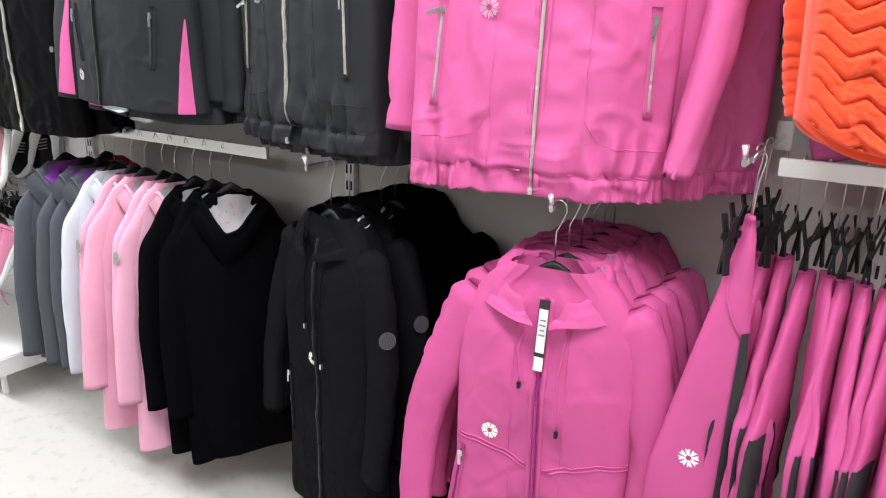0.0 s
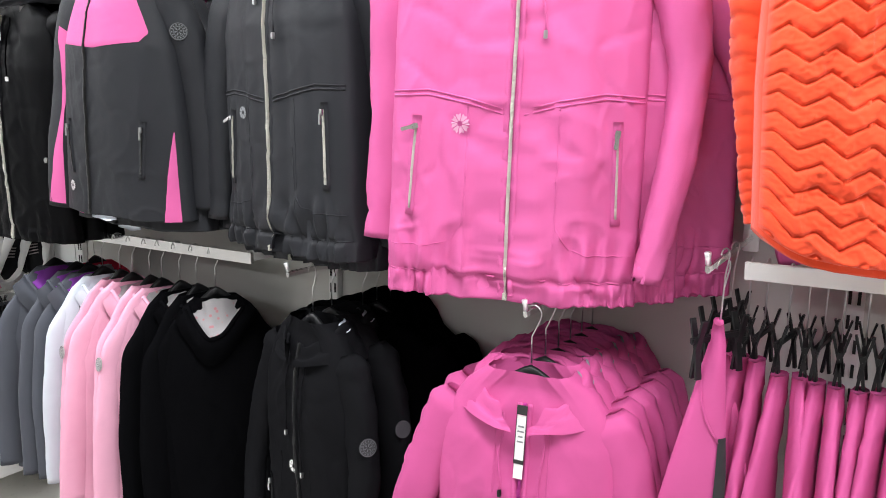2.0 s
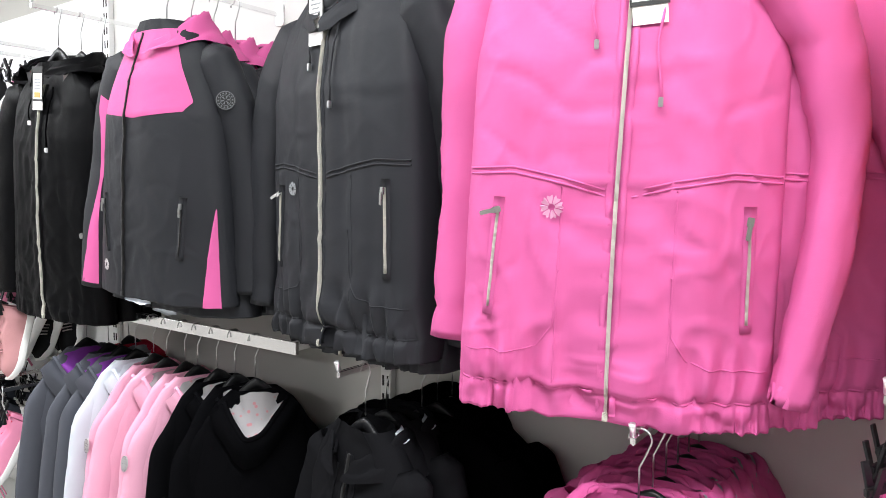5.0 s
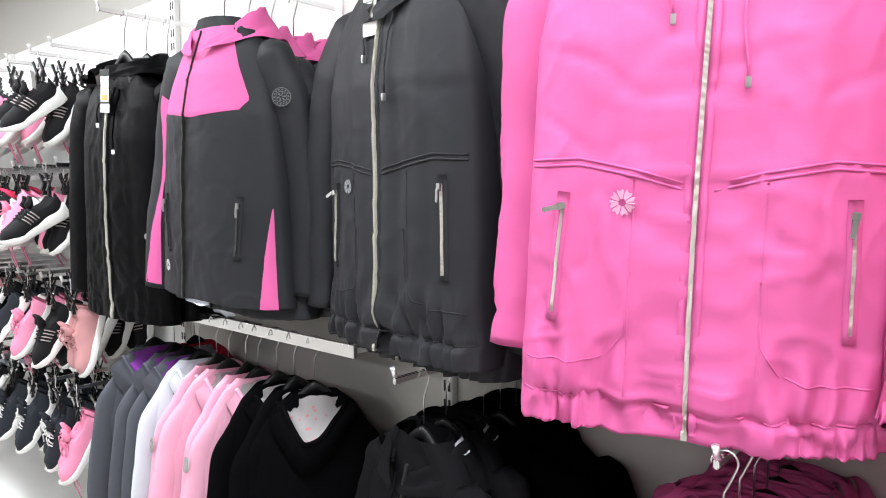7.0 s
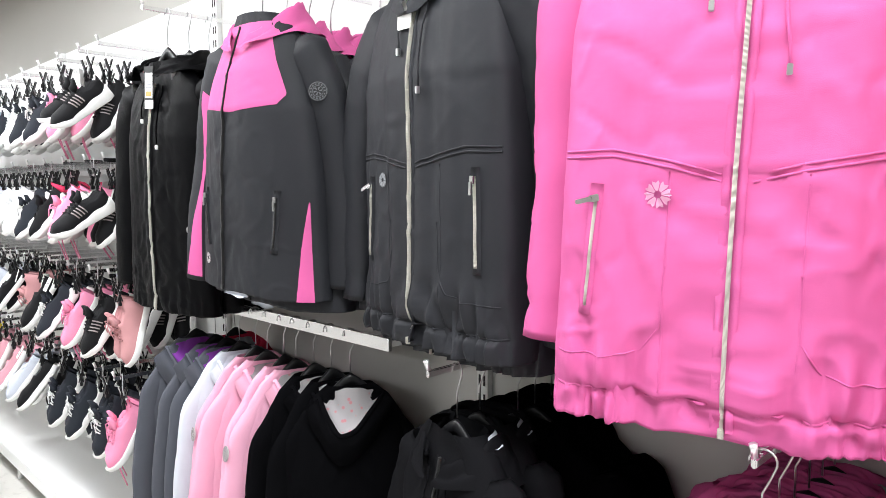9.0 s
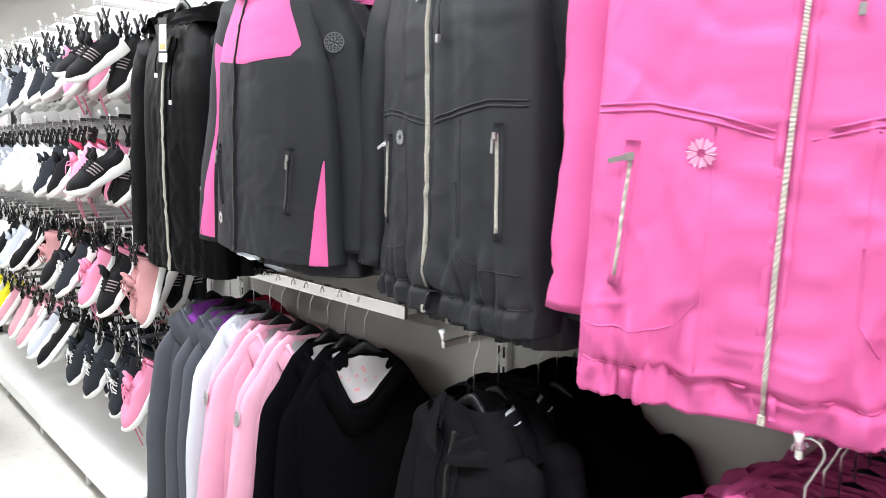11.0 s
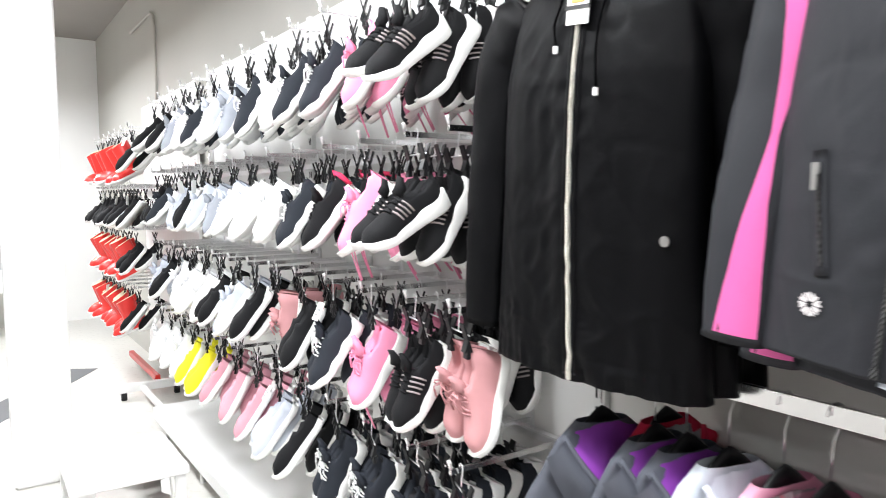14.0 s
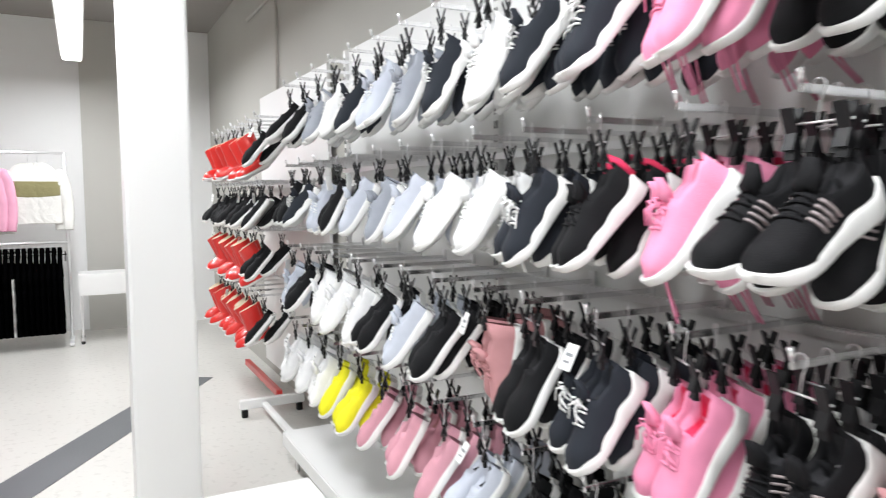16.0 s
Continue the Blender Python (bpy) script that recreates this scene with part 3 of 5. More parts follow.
def jacket(label, c, mat, group, at, sleeves=None, zip_mat=None, zip_from=0.012, zip_to=None, zip_bend=0.0, zip_x=(0.0, 0.0), seam_mat=None,
           waist_seam=None, princess=None, hem_band=None, pockets=(), flower=None, flower_mat=None, badge_at=None,
           hood_spec=None, lining=None, cord=None, tag=None, yoke=None, side_flash=None, quilt=None, cuff_gather=0.0,
           inner_hem=None, sleeve_flash=None, studs=(), flap=None, placket=None, badge_side=1, badge_mat=None, name="jacket"):
    """One jacket on its empty at the hem; at is the pose of that point."""
    j = thing(name, label, "jacket", group, at)
    v, f = body_mesh(c)
    mesh_object("body", v, f, mat, j)
    L = c.L
    sh = c.a(L - 0.1)
    for s in (-1, 1):
        spec = sleeves or {}
        path = spec.get("path_l" if s < 0 else "path_r") or ([(0.02, 0.005, -0.075), (0.085, 0.012, -0.2), (0.12, 0.025, -0.36), (0.135, 0.025, -0.52), (0.14, 0.015, -0.70)] if s < 0
                                                                    else [(0.02, 0.005, -0.075), (0.09, 0.02, -0.2), (0.125, 0.02, -0.36), (0.135, 0.01, -0.52), (0.13, 0.0, -0.67)])
        path = [(s * (sh - 0.045 + p[0]), p[1], L + p[2]) for p in path]
        radii = spec.get("radii_l" if s < 0 else "radii_r") or spec.get("radii") or [0.08, 0.07, 0.057, 0.05, 0.042]
        v, f = sleeve_mesh(path, radii, c.seed * 2.7 + s, cuff_gather, flat=spec.get("flat_l" if s < 0 else "flat_r") or spec.get("flat", 0.6), fold=spec.get("fold", 0.55), ridge=spec.get("ridge"), rows=spec.get("rows", 56))
        sl = mesh_object("sleeve", v, f, mat, j)
        if sleeve_flash and (s < 0 or sleeve_flash.get("both")):
            n0, n1 = sleeve_flash["rows"]
            k0, k1 = sleeve_flash["cols_l"] if s < 0 else sleeve_flash["cols_r"]
            cols = 22
            sub, mid = [], None
            for i in range(n0, n1):
                ring = v[i * cols:(i + 1) * cols]
                cen = sum(ring, Vector()) / cols
                w = 0.14 + 0.86 * abs(2 * (i - n0) / max(n1 - 1 - n0, 1) - 0.95) ** 1.2 if sleeve_flash.get("taper") else 1
                kc, kh = (k0 + k1) / 2, (k1 - k0) / 2 * w
                for q in range(5):
                    kk = kc - kh + 2 * kh * q / 4
                    i0 = int(math.floor(kk)) % cols
                    fr = kk - math.floor(kk)
                    p = ring[i0] * (1 - fr) + ring[(i0 + 1) % cols] * fr
                    sub.append(cen + (p - cen) * 1.035)
            mesh_object("sleeve_flash", sub, grid_faces(n1 - n0, 5), sleeve_flash["mat"], sl)
        if badge_at and s == badge_side:
            i, k = int(badge_at[0] * 1.4), badge_at[1]
            p = v[i * 22 + k]
            ring = v[i * 22:(i + 1) * 22]
            cen = sum(ring, Vector()) / 22
            nrm = (p - cen).normalized()
            m = Matrix.Translation(p + nrm * 0.002) @ (-nrm).to_track_quat("Y", "Z").to_matrix().to_4x4()
            badge(sl, m, badge_at[2], badge_mat or (BLACKPLASTIC if mat in (BLACK, JET) else DARKPANEL), STITCH)
    top = zip_to or L - 0.07
    sm = seam_mat or mat
    if zip_mat:
        bend = lambda z: zip_bend * math.sin(z / L * 5 + c.seed) * 0.5 + zip_x[0] + (zip_x[1] - zip_x[0]) * z / L
        pts = [(bend(z), z) for z in np.linspace(zip_from, top, 9)]
        for dx in (-0.0105, 0.0105) if placket is None else ():
            v, f = ribbon(c, [(x + dx, z) for x, z in pts], 0.010, 0.003)
            mesh_object("zip_placket", v, f, mat, j)
        v, f = ribbon(c, pts, 0.0065 if placket is None else 0.0055, 0.0065, 14)
        z = mesh_object("front_zip", v, f, zip_mat, j)
        p = c.front(pts[0][0], 0.008, 0.003)
        part("zip_end", box(bmesh.new(), p.x - 0.0045, p.x + 0.0045, p.y - 0.004, p.y + 0.003, p.z - 0.006, p.z + 0.008, 0.001), zip_mat, z)
    if waist_seam:
        z0, dip = waist_seam
        a = c.a(z0) * 0.97
        for s in (-1, 1):
            for dz in (0, -0.009):
                v, f = ribbon(c, [(s * a, z0 + dz), (s * a * 0.7, z0 + 0.004 + dz), (s * a * 0.35, z0 - dip * 0.4 + dz), (s * 0.02, z0 - dip + dz)], 0.0038, 0.0018)
                mesh_object("waist_seam", v, f, sm, j)
    if princess:
        px, ztop = princess
        for s in (-1, 1):
            v, f = ribbon(c, [(s * px, ztop), (s * px * 1.02, ztop * 0.5), (s * px, 0.05)], 0.003, 0.0008)
            mesh_object("panel_seam", v, f, sm, j)
    if hem_band:
        a = c.a(hem_band)
        v, f = ribbon(c, [(-a * 0.96, hem_band), (0, hem_band), (a * 0.96, hem_band)], 0.004, 0.001, 30)
        mesh_object("hem_seam", v, f, sm, j)
    if flap:
        for s in (-1, 1):
            x0, x1, z0 = flap
            v, f = ribbon(c, [(s * x0, z0 * 2.4), (s * (x0 + 0.005), z0 * 1.5), (s * (x0 + 0.03), z0 * 1.12), (s * (x0 + 0.07), z0 * 1.02), (s * x1, z0)], 0.003, 0.0008)
            mesh_object("pocket_seam", v, f, sm, j)
    for p in pockets:
        pocket_zip(j, c, *p)
    for x, z, r in studs:
        q = c.front(x, z, 0.0)
        v, f = place(Matrix.Translation(q), disc_data(r, 0.004, 14))
        mesh_object("snap_button", v, f, STEEL, j, False)
    if flower:
        v, f = flower_data(c, *flower)
        mesh_object("flower_print", v, f, flower_mat, j, False, "printed flower emblem")
    if yoke:
        for (z0, z1, lf, rt, m2) in yoke:
            v, f = patch(c, z0, z1, lf, rt, 0.003, 30, 26, None, 0.10)
            mesh_object("chest_panel", v, f, m2, j, True, "bright pink chest panel")
    if side_flash:
        for (z0, z1, lf, rt, m2) in side_flash:
            v, f = patch(c, z0, z1, lf, rt, 0.003, 24, 6)
            mesh_object("side_flash", v, f, m2, j, True)
    if quilt:
        a = lambda z: c.a(z) * 0.985
        v, f = patch(c, 0.012, L - 0.12, lambda z: -a(z), lambda z: a(z), 0.006, quilt["rows"], quilt["cols"], quilt["relief"])
        mesh_object("quilted_front", v, f, mat, j)
    if hood_spec is not None:
        (cowl if "dip" in hood_spec else draped_hood if "size" in hood_spec else hood)(j, c, hood_spec.pop("mat", mat), lining or GREYLINING, **hood_spec)
    if cord:
        cords(j, c, *cord)
    if tag:
        x, z, tilt, orange, size = (*tag, 1.0)[:5]
        price_tag(j, Matrix.Translation(c.front(x, z, 0.035)) @ pose(0, 0, 0, 0, tilt, 0), 0.05 * size, 0.11 if size == 1 else 0.13, orange=orange)
    if inner_hem:
        v, f = ribbon(c, [(-0.07, 0.002), (0, -0.008), (0.04, 0.0)], 0.016, -0.006)
        mesh_object("lining_edge", v, f, inner_hem, j)
    return j


# ---- shoes ----
def shoe_colour(name, color, rough=0.75):
    return material(name, color, rough, grain=0.25, grain_scale=420, stain=0.06, stain_scale=14, spread=0.06, spec=0.2)


SOLEWHITE = material("white_foam_sole", (0.78, 0.78, 0.76), 0.55, grain=0.08, grain_scale=150, stain=0.03, stain_scale=10)
KNITBLACK = shoe_colour("black_knit_shoe", (0.005, 0.005, 0.006))
KNITNAVY = shoe_colour("charcoal_knit_shoe", (0.018, 0.021, 0.028))
KNITGREY = shoe_colour("grey_knit_shoe", (0.30, 0.32, 0.36))
KNITPALE = shoe_colour("pale_grey_knit_shoe", (0.50, 0.53, 0.60))
KNITWHITE = shoe_colour("white_knit_shoe", (0.80, 0.80, 0.80))
KNITPINK = shoe_colour("pink_knit_shoe", (0.78, 0.27, 0.42))
KNITROSE = shoe_colour("dusty_rose_knit_shoe", (0.50, 0.25, 0.26))
KNITBLUSH = shoe_colour("blush_slip_on_shoe", (0.62, 0.31, 0.37))
KNITYELLOW = shoe_colour("yellow_shoe", (0.80, 0.75, 0.03))
INSIDE = shoe_colour("dark_shoe_lining", (0.03, 0.03, 0.033))
INSIDERED = shoe_colour("coral_shoe_lining", (0.75, 0.05, 0.13))
BOOTRED = material("red_rubber", (0.62, 0.025, 0.02), 0.3, grain=0.03, grain_scale=80, stain=0.05, stain_scale=8, coat=0.2)
BOOTLINING = shoe_colour("beige_boot_lining", (0.62, 0.50, 0.36))
LACEWHITE = shoe_colour("white_lace", (0.75, 0.75, 0.74))

SHOE = 0.255
S = (0.0, 0.04, 0.12, 0.24, 0.36, 0.48, 0.60, 0.72, 0.83, 0.92, 0.975, 1.0)
HALF = (0.018, 0.030, 0.036, 0.035, 0.034, 0.036, 0.042, 0.046, 0.045, 0.038, 0.025, 0.009)


def half_width(s):
    return ramp(s, S, HALF)


def upper_data(collar=0.12, instep=0.106, toe=0.060, open_to=0.40, dip=0.062):
    """The shoe's upper; the toe points to -y, the heel stands at y = 0."""
    verts = []
    rows, cols = 26, 19
    for i in range(rows):
        s = i / (rows - 1)
        w = half_width(s)
        h = ramp(s, (0, 0.08, 0.2, 0.34, 0.5, 0.7, 0.9, 1.0), (collar * 0.92, collar, collar * 0.86, collar * 0.9, instep * 0.88, toe * 1.28, toe, 0.03))
        for k in range(cols):
            t = -1 + 2 * k / (cols - 1)
            a = t * math.pi / 2
            narrow = 1.0 - 0.22 * (1 - abs(t)) * (1 if s < 0.5 else 0)
            x = w * math.sin(a) * (1.06 - 0.1 * (1 - abs(t)))
            z = 0.018 + (h - 0.018) * max(math.cos(a), 0) ** 0.62
            if 0.03 < s < open_to:
                e = math.sin(math.pi * (s - 0.03) / (open_to - 0.03)) ** 0.5
                rim = 0.52
                if abs(t) < rim:
                    z -= dip * e * (1 - (abs(t) / rim) ** 4)
                    x *= 0.9
            verts.append((x, -s * SHOE, z + 0.010 * max(s - 0.7, 0) / 0.3))
    faces = grid_faces(rows, cols)
    inside = [f for f in faces if all(abs(-1 + 2 * (q % cols) / (cols - 1)) < 0.5 and 0.03 < (q // cols) / (rows - 1) < open_to for q in f)]
    keep = [f for f in faces if f not in set(inside)]
    return verts, keep, inside


def sole_data(heel=0.036, fore=0.026, flare=0.005, wave=0.0, lip=0.0):
    verts, rows = [], 28
    ring = ((-0.93, 0.0), (-1.0, 0.12), (-1.0, 0.8), (-0.94, 1.0), (0.94, 1.0), (1.0, 0.8), (1.0, 0.12), (0.93, 0.0))
    for i in range(rows):
        s = i / (rows - 1)
        w = half_width(min(max(s, 0.012), 0.99)) + flare
        top = ramp(s, (0, 0.25, 0.6, 0.9, 1), (heel, heel * 0.95, fore, fore, fore * 1.1)) + wave * math.sin(s * 24) + lip * math.exp(-((s - 0.02) / 0.05) ** 2)
        spring = 0.026 * max(s - 0.72, 0) ** 2 / 0.078 + 0.006 * max(0.1 - s, 0) / 0.1
        y = -(s * (SHOE + 2 * flare) - flare)
        for fx, fz in ring:
            bite = 1 + (0.03 * math.sin(s * 60) if wave and 0.1 < fz < 0.9 else 0)
            verts.append((w * fx * bite, y, spring + (top - spring * 0.3) * fz))
    n = len(ring)
    return verts, grid_faces(rows, n, True) + [tuple(range(n)), tuple(range((rows - 1) * n, rows * n))]


def on_upper(verts, s, t, lift=0.0):
    """A point of the upper at length s and across t (-1 to 1)."""
    i, k = min(int(s * 25), 24), min(int((t + 1) / 2 * 18), 17)
    fi, fk = s * 25 - i, (t + 1) / 2 * 18 - k
    g = lambda a, b: Vector(verts[a * 19 + b])
    p = (g(i, k) * (1 - fk) + g(i, k + 1) * fk) * (1 - fi) + (g(i + 1, k) * (1 - fk) + g(i + 1, k + 1) * fk) * fi
    return p + Vector((math.sin(t * 1.5) * lift, 0, math.cos(t * 1.5) * lift))


def make_shoe(kind, label, upper, sole=None, lining=None, lace=None, bow=False, stripes=None, tongue=True, slip=False, wave=0.0,
              collar=0.115, heel=0.036, heel_tab=None, long_lace=0):
    sh = thing(kind, label, "shoe", "shoes on the wall")
    spec = dict(collar=0.085, instep=0.078, open_to=0.36, dip=0.045) if slip else dict(collar=collar)
    v, keep, inside = upper_data(**spec)
    mesh_object("upper", v, keep, upper, sh)
    mesh_object("lining", v, inside, lining or INSIDE, sh)
    sv, sf = sole_data(heel=heel, wave=wave, lip=0.012 if wave else 0.0)
    mesh_object("sole", sv, sf, sole or SOLEWHITE, sh)
    if lace:
        for i in range(5):
            s = 0.42 + 0.055 * i
            r = 0.34 + 0.02 * i
            pts = [on_upper(v, s + 0.012 * q * (1 if i % 2 else -1), q * r, 0.003) for q in (-1, -0.5, 0, 0.5, 1)]
            tube("lace", pts, 0.0028, lace, sh, 5)
    if bow:
        c0 = on_upper(v, 0.42, 0, 0.006)
        for sx in (-1, 1):
            pts = [c0, c0 + Vector((sx * 0.018, -0.012, 0.014)), c0 + Vector((sx * 0.034, -0.02, 0.004)), c0 + Vector((sx * 0.02, -0.022, -0.002)), c0]
            tube("lace_bow", pts, 0.0026, lace, sh, 5)
            pts = [c0, c0 + Vector((sx * 0.022, -0.03, 0.008)), c0 + Vector((sx * 0.03, -0.055, -0.012))]
            tube("lace_end", pts, 0.0026, lace, sh, 5)
    if stripes:
        for sx in (-1, 1):
            for i in range(4):
                s = 0.40 + 0.05 * i
                pts = [on_upper(v, s + 0.05 * q, sx * (0.86 - 0.42 * q), 0.0025) for q in (0, 0.33, 0.66, 1)]
                tube("side_stripe", pts, 0.0028, stripes, sh, 5)
    if tongue and not slip:
        pts = [on_upper(v, 0.44, 0, 0.002), Vector((0, -0.36 * SHOE, 0.112)), Vector((0, -0.32 * SHOE, 0.135))]
        tv, tf = tube_data(pts, [0.02, 0.022, 0.017], 8)
        tv = [Vector((p.x, pts[i // 8].y + (p.y - pts[i // 8].y) * 0.3, p.z)) for i, p in enumerate(tv)]
        mesh_object("tongue", tv, tf, upper, sh)
    if heel_tab:
        mesh_object("heel_tab", *tube_data([(0, 0.004, 0.045), (0, 0.005, 0.09), (0, -0.002, 0.122)], [0.010, 0.011, 0.006], 6), heel_tab, sh)
    if long_lace:
        for sx in (-1, 1):
            p = on_upper(v, 0.5, sx * 0.3, 0.004)
            down = Vector((0, -0.72, -0.69))
            pts = [p + down * long_lace * q + Vector((sx * 0.01 * math.sin(q * 5), 0, 0.02 * math.sin(q * 3.1))) for q in np.linspace(0, 1, 7)]
            tube("loose_lace", pts, 0.0026, lace, sh, 5)
    return sh


def make_boot(label, rubber, lining):
    b = thing("rubber_boot", label, "boot", "rubber boots on the wall")
    rows, cols = 9, 18
    verts = []
    for i in range(rows):
        f = i / (rows - 1)
        z = 0.06 + 0.19 * f
        for k in range(cols):
            a = 2 * math.pi * k / cols
            verts.append((0.044 * math.cos(a) * (0.8 + 0.25 * f), -0.062 + (0.060 + 0.008 * f) * math.sin(a) + 0.006 * f, z + 0.008 * math.sin(a) * f))
    mesh_object("shaft", verts, grid_faces(rows, cols, True), rubber, b)
    inner = [(x * 0.9, -0.062 + (y + 0.062) * 0.9, z + 0.004) for x, y, z in verts[-cols:]] + [(x * 0.8, -0.062 + (y + 0.062) * 0.8, z - 0.12) for x, y, z in verts[-cols:]]
    outer = verts[-cols:]
    lv = outer + inner
    mesh_object("lining", lv, grid_faces(3, cols, True) + [tuple(range(2 * cols, 3 * cols))], lining, b)
    v, keep, inside = upper_data(collar=0.10, instep=0.09, toe=0.06, open_to=0.1, dip=0.0)
    mesh_object("foot", [(x * 1.05, y * 0.92, z) for x, y, z in v], keep + inside, rubber, b)
    sv, sf = sole_data(heel=0.026, fore=0.018, flare=0.003)
    mesh_object("sole", [(x, y * 0.93, z) for x, y, z in sv], sf, SOLEWHITE, b)
    return b


def make_clip_hanger():
    """Hook, wire and two spring clips for a pair; origin on the arm."""
    h = thing("shoe_hanger", "steel shoe hanger with two black spring clips", "hanger", "shoe hangers")
    pts = [Vector((0.012 * math.cos(a), 0, -0.009 + 0.012 * math.sin(a))) for a in np.linspace(math.pi * 1.05, -0.5, 9)]
    pts += [Vector((0.004, 0, -0.03)), Vector((0, 0, -0.06))]
    tube("hook", pts, 0.0016, CHROME, h, 5)
    tube("bar", [(-0.062, 0, -0.062), (0.062, 0, -0.062)], 0.0022, CHROME, h, 5)
    for sx in (-1, 1):
        bm = bmesh.new()
        for lean in (-17, 17):
            m = pose(sx * 0.048, 0, -0.075, lean)
            box(bm, -0.012, 0.012, -0.002, 0.002, -0.028, 0.04, 0, m)
            m2 = pose(sx * 0.048, 0, -0.095, -lean * 0.4)
            box(bm, -0.011, 0.011, -0.003, 0.003, -0.022, 0.012, 0, m2)
        part("clip", bm, BLACKPLASTIC, h)
    return h


FAR = Matrix.Translation((0, 0, -50))
KINDS = {
    "runner": make_shoe("running_shoe", "black running shoe with grey side stripes and thick white sole", KNITBLACK, lace=KNITBLACK, stripes=shoe_colour("rose_grey_stripe", (0.34, 0.29, 0.29)), wave=0.002, heel=0.044),
    "navy": make_shoe("sneaker", "charcoal knit sneaker with white laces and ribbed white sole", KNITNAVY, lace=LACEWHITE, bow=True, wave=0.003, long_lace=0.0),
    "navylong": make_shoe("sneaker", "charcoal knit sneaker with long loose white laces", KNITNAVY, lace=LACEWHITE, bow=True, wave=0.003, long_lace=0.16),
    "coral": make_shoe("sneaker", "black sneaker with coral lining and white sole", KNITBLACK, lining=INSIDERED, lace=KNITBLACK, heel_tab=INSIDERED, wave=0.002),
    "pink": make_shoe("running_shoe", "bright pink knit running shoe with pink laces and white sole", KNITPINK, lining=INSIDERED, lace=KNITPINK, bow=True, long_lace=0.22),
    "grey": make_shoe("sneaker", "grey knit sneaker with white sole", KNITGREY, lace=KNITGREY),
    "pale": make_shoe("sneaker", "pale grey knit sneaker with white sole", KNITPALE, lace=LACEWHITE),
    "white": make_shoe("sneaker", "plain white knit sneaker with white sole", KNITWHITE, lace=LACEWHITE, lining=KNITPALE),
    "blackslip": make_shoe("slip_on_shoe", "black slip-on shoe with thin white sole", KNITBLACK, slip=True, heel=0.026),
    "paleslip": make_shoe("slip_on_shoe", "pale blue-grey slip-on shoe with white sole", KNITPALE, slip=True, heel=0.026),
    "blushslip": make_shoe("slip_on_shoe", "blush pink slip-on shoe with white sole", KNITBLUSH, slip=True, heel=0.026, lining=KNITROSE),
    "rose": make_shoe("sneaker", "dusty rose knit sneaker with rose laces", KNITROSE, sole=SOLEWHITE, lace=KNITROSE, bow=True, collar=0.135, lining=KNITROSE, heel=0.026),
    "yellow": make_shoe("slip_on_shoe", "bright yellow slip-on shoe with pale sole", KNITYELLOW, slip=True, lining=KNITYELLOW),
    "boot": make_boot("shiny red rubber boot with beige lining and white sole", BOOTRED, BOOTLINING),
}
CLIP = make_clip_hanger()
TAG = thing("swing_tag", "small white swing tag with grey print", "tag", "swing tags on the shoes")
part("card", boxes((-0.018, 0.018, -0.001, 0.001, -0.062, 0.0), bevel=0.0), CARD, TAG)
part("print", boxes((-0.012, 0.012, -0.0016, -0.001, -0.030, -0.022), (-0.012, 0.008, -0.0016, -0.001, -0.046, -0.040)), PRINTGREY, TAG)
ARM = display_arm(FAR)
for proto in (*KINDS.values(), CLIP, TAG):
    proto.matrix_basis = FAR
WALL_Y = 1.60


def hang_pair(kind, x, y, z, rng, steep=48, wide=0.05, turn=-35):
    """A pair of shoes clipped by the heel under an arm at height z, toes out and down."""
    spin = turn + rng.uniform(-9, 9)
    if kind == "rose":
        steep += 20
    at = pose(x, y, z, 0, 0, spin)
    copy_thing(CLIP, at)
    tilt = steep + rng.uniform(-6, 6)
    top = 0.25 if kind == "boot" else (0.085 if "slip" in kind or kind == "yellow" else 0.115)
    for sx in (-1, 1):
        m = at @ pose(sx * wide, 0, -0.098 + rng.uniform(-0.012, 0.006), 0, rng.uniform(-7, 7), rng.uniform(-7, 7)) @ pose(0, 0, 0, tilt + rng.uniform(-4, 4))
        copy_thing(KINDS[kind], m @ Matrix.Scale(0.93, 4) @ Matrix.Translation((0, 0.012, -top)))
    if rng.random() < 0.16:
        copy_thing(TAG, at @ pose(rng.choice((-1, 1)) * wide, -0.035, -0.085, rng.uniform(-30, 10), rng.uniform(-12, 12), rng.uniform(-40, 40)))


# ---- the room ----
def wall(name, x0, x1, y0, y1, z0, z1, mat):
    return tagged(part(name, boxes((x0, x1, y0, y1, z0, z1)), mat), kind="structure")


X0, X1, Y0 = -11.2, 4.2, -6.2
HIGH = 3.45
wall("floor", X0 - 0.2, X1 + 0.2, Y0 - 0.2, 1.9, -0.12, 0, FLOOR)
wall("ceiling", X0 - 0.2, X1 + 0.2, Y0 - 0.2, 1.9, HIGH, HIGH + 0.1, CEILING)
wall("wall_shelves", X0, X1, WALL_Y + 0.06, 1.85, 0, HIGH, WALLPAINT)
wall("wall_far", X0 - 0.2, X0, Y0, 1.85, 0, HIGH, PANEL)
wall("wall_near", X1, X1 + 0.2, Y0, 1.85, 0, HIGH, WALLPAINT)
wall("wall_behind", X0, X1, Y0 - 0.2, Y0, 0, HIGH, WALLPAINT)
strip = part("floor_strip", boxes((-0.14, 0.14, -4.5, 1.75, 0.0, 0.004)), STRIPMAT)
strip.matrix_world = pose(-6.87, 0.13, 0, 0, 0, 59)
tagged(strip, kind="structure")
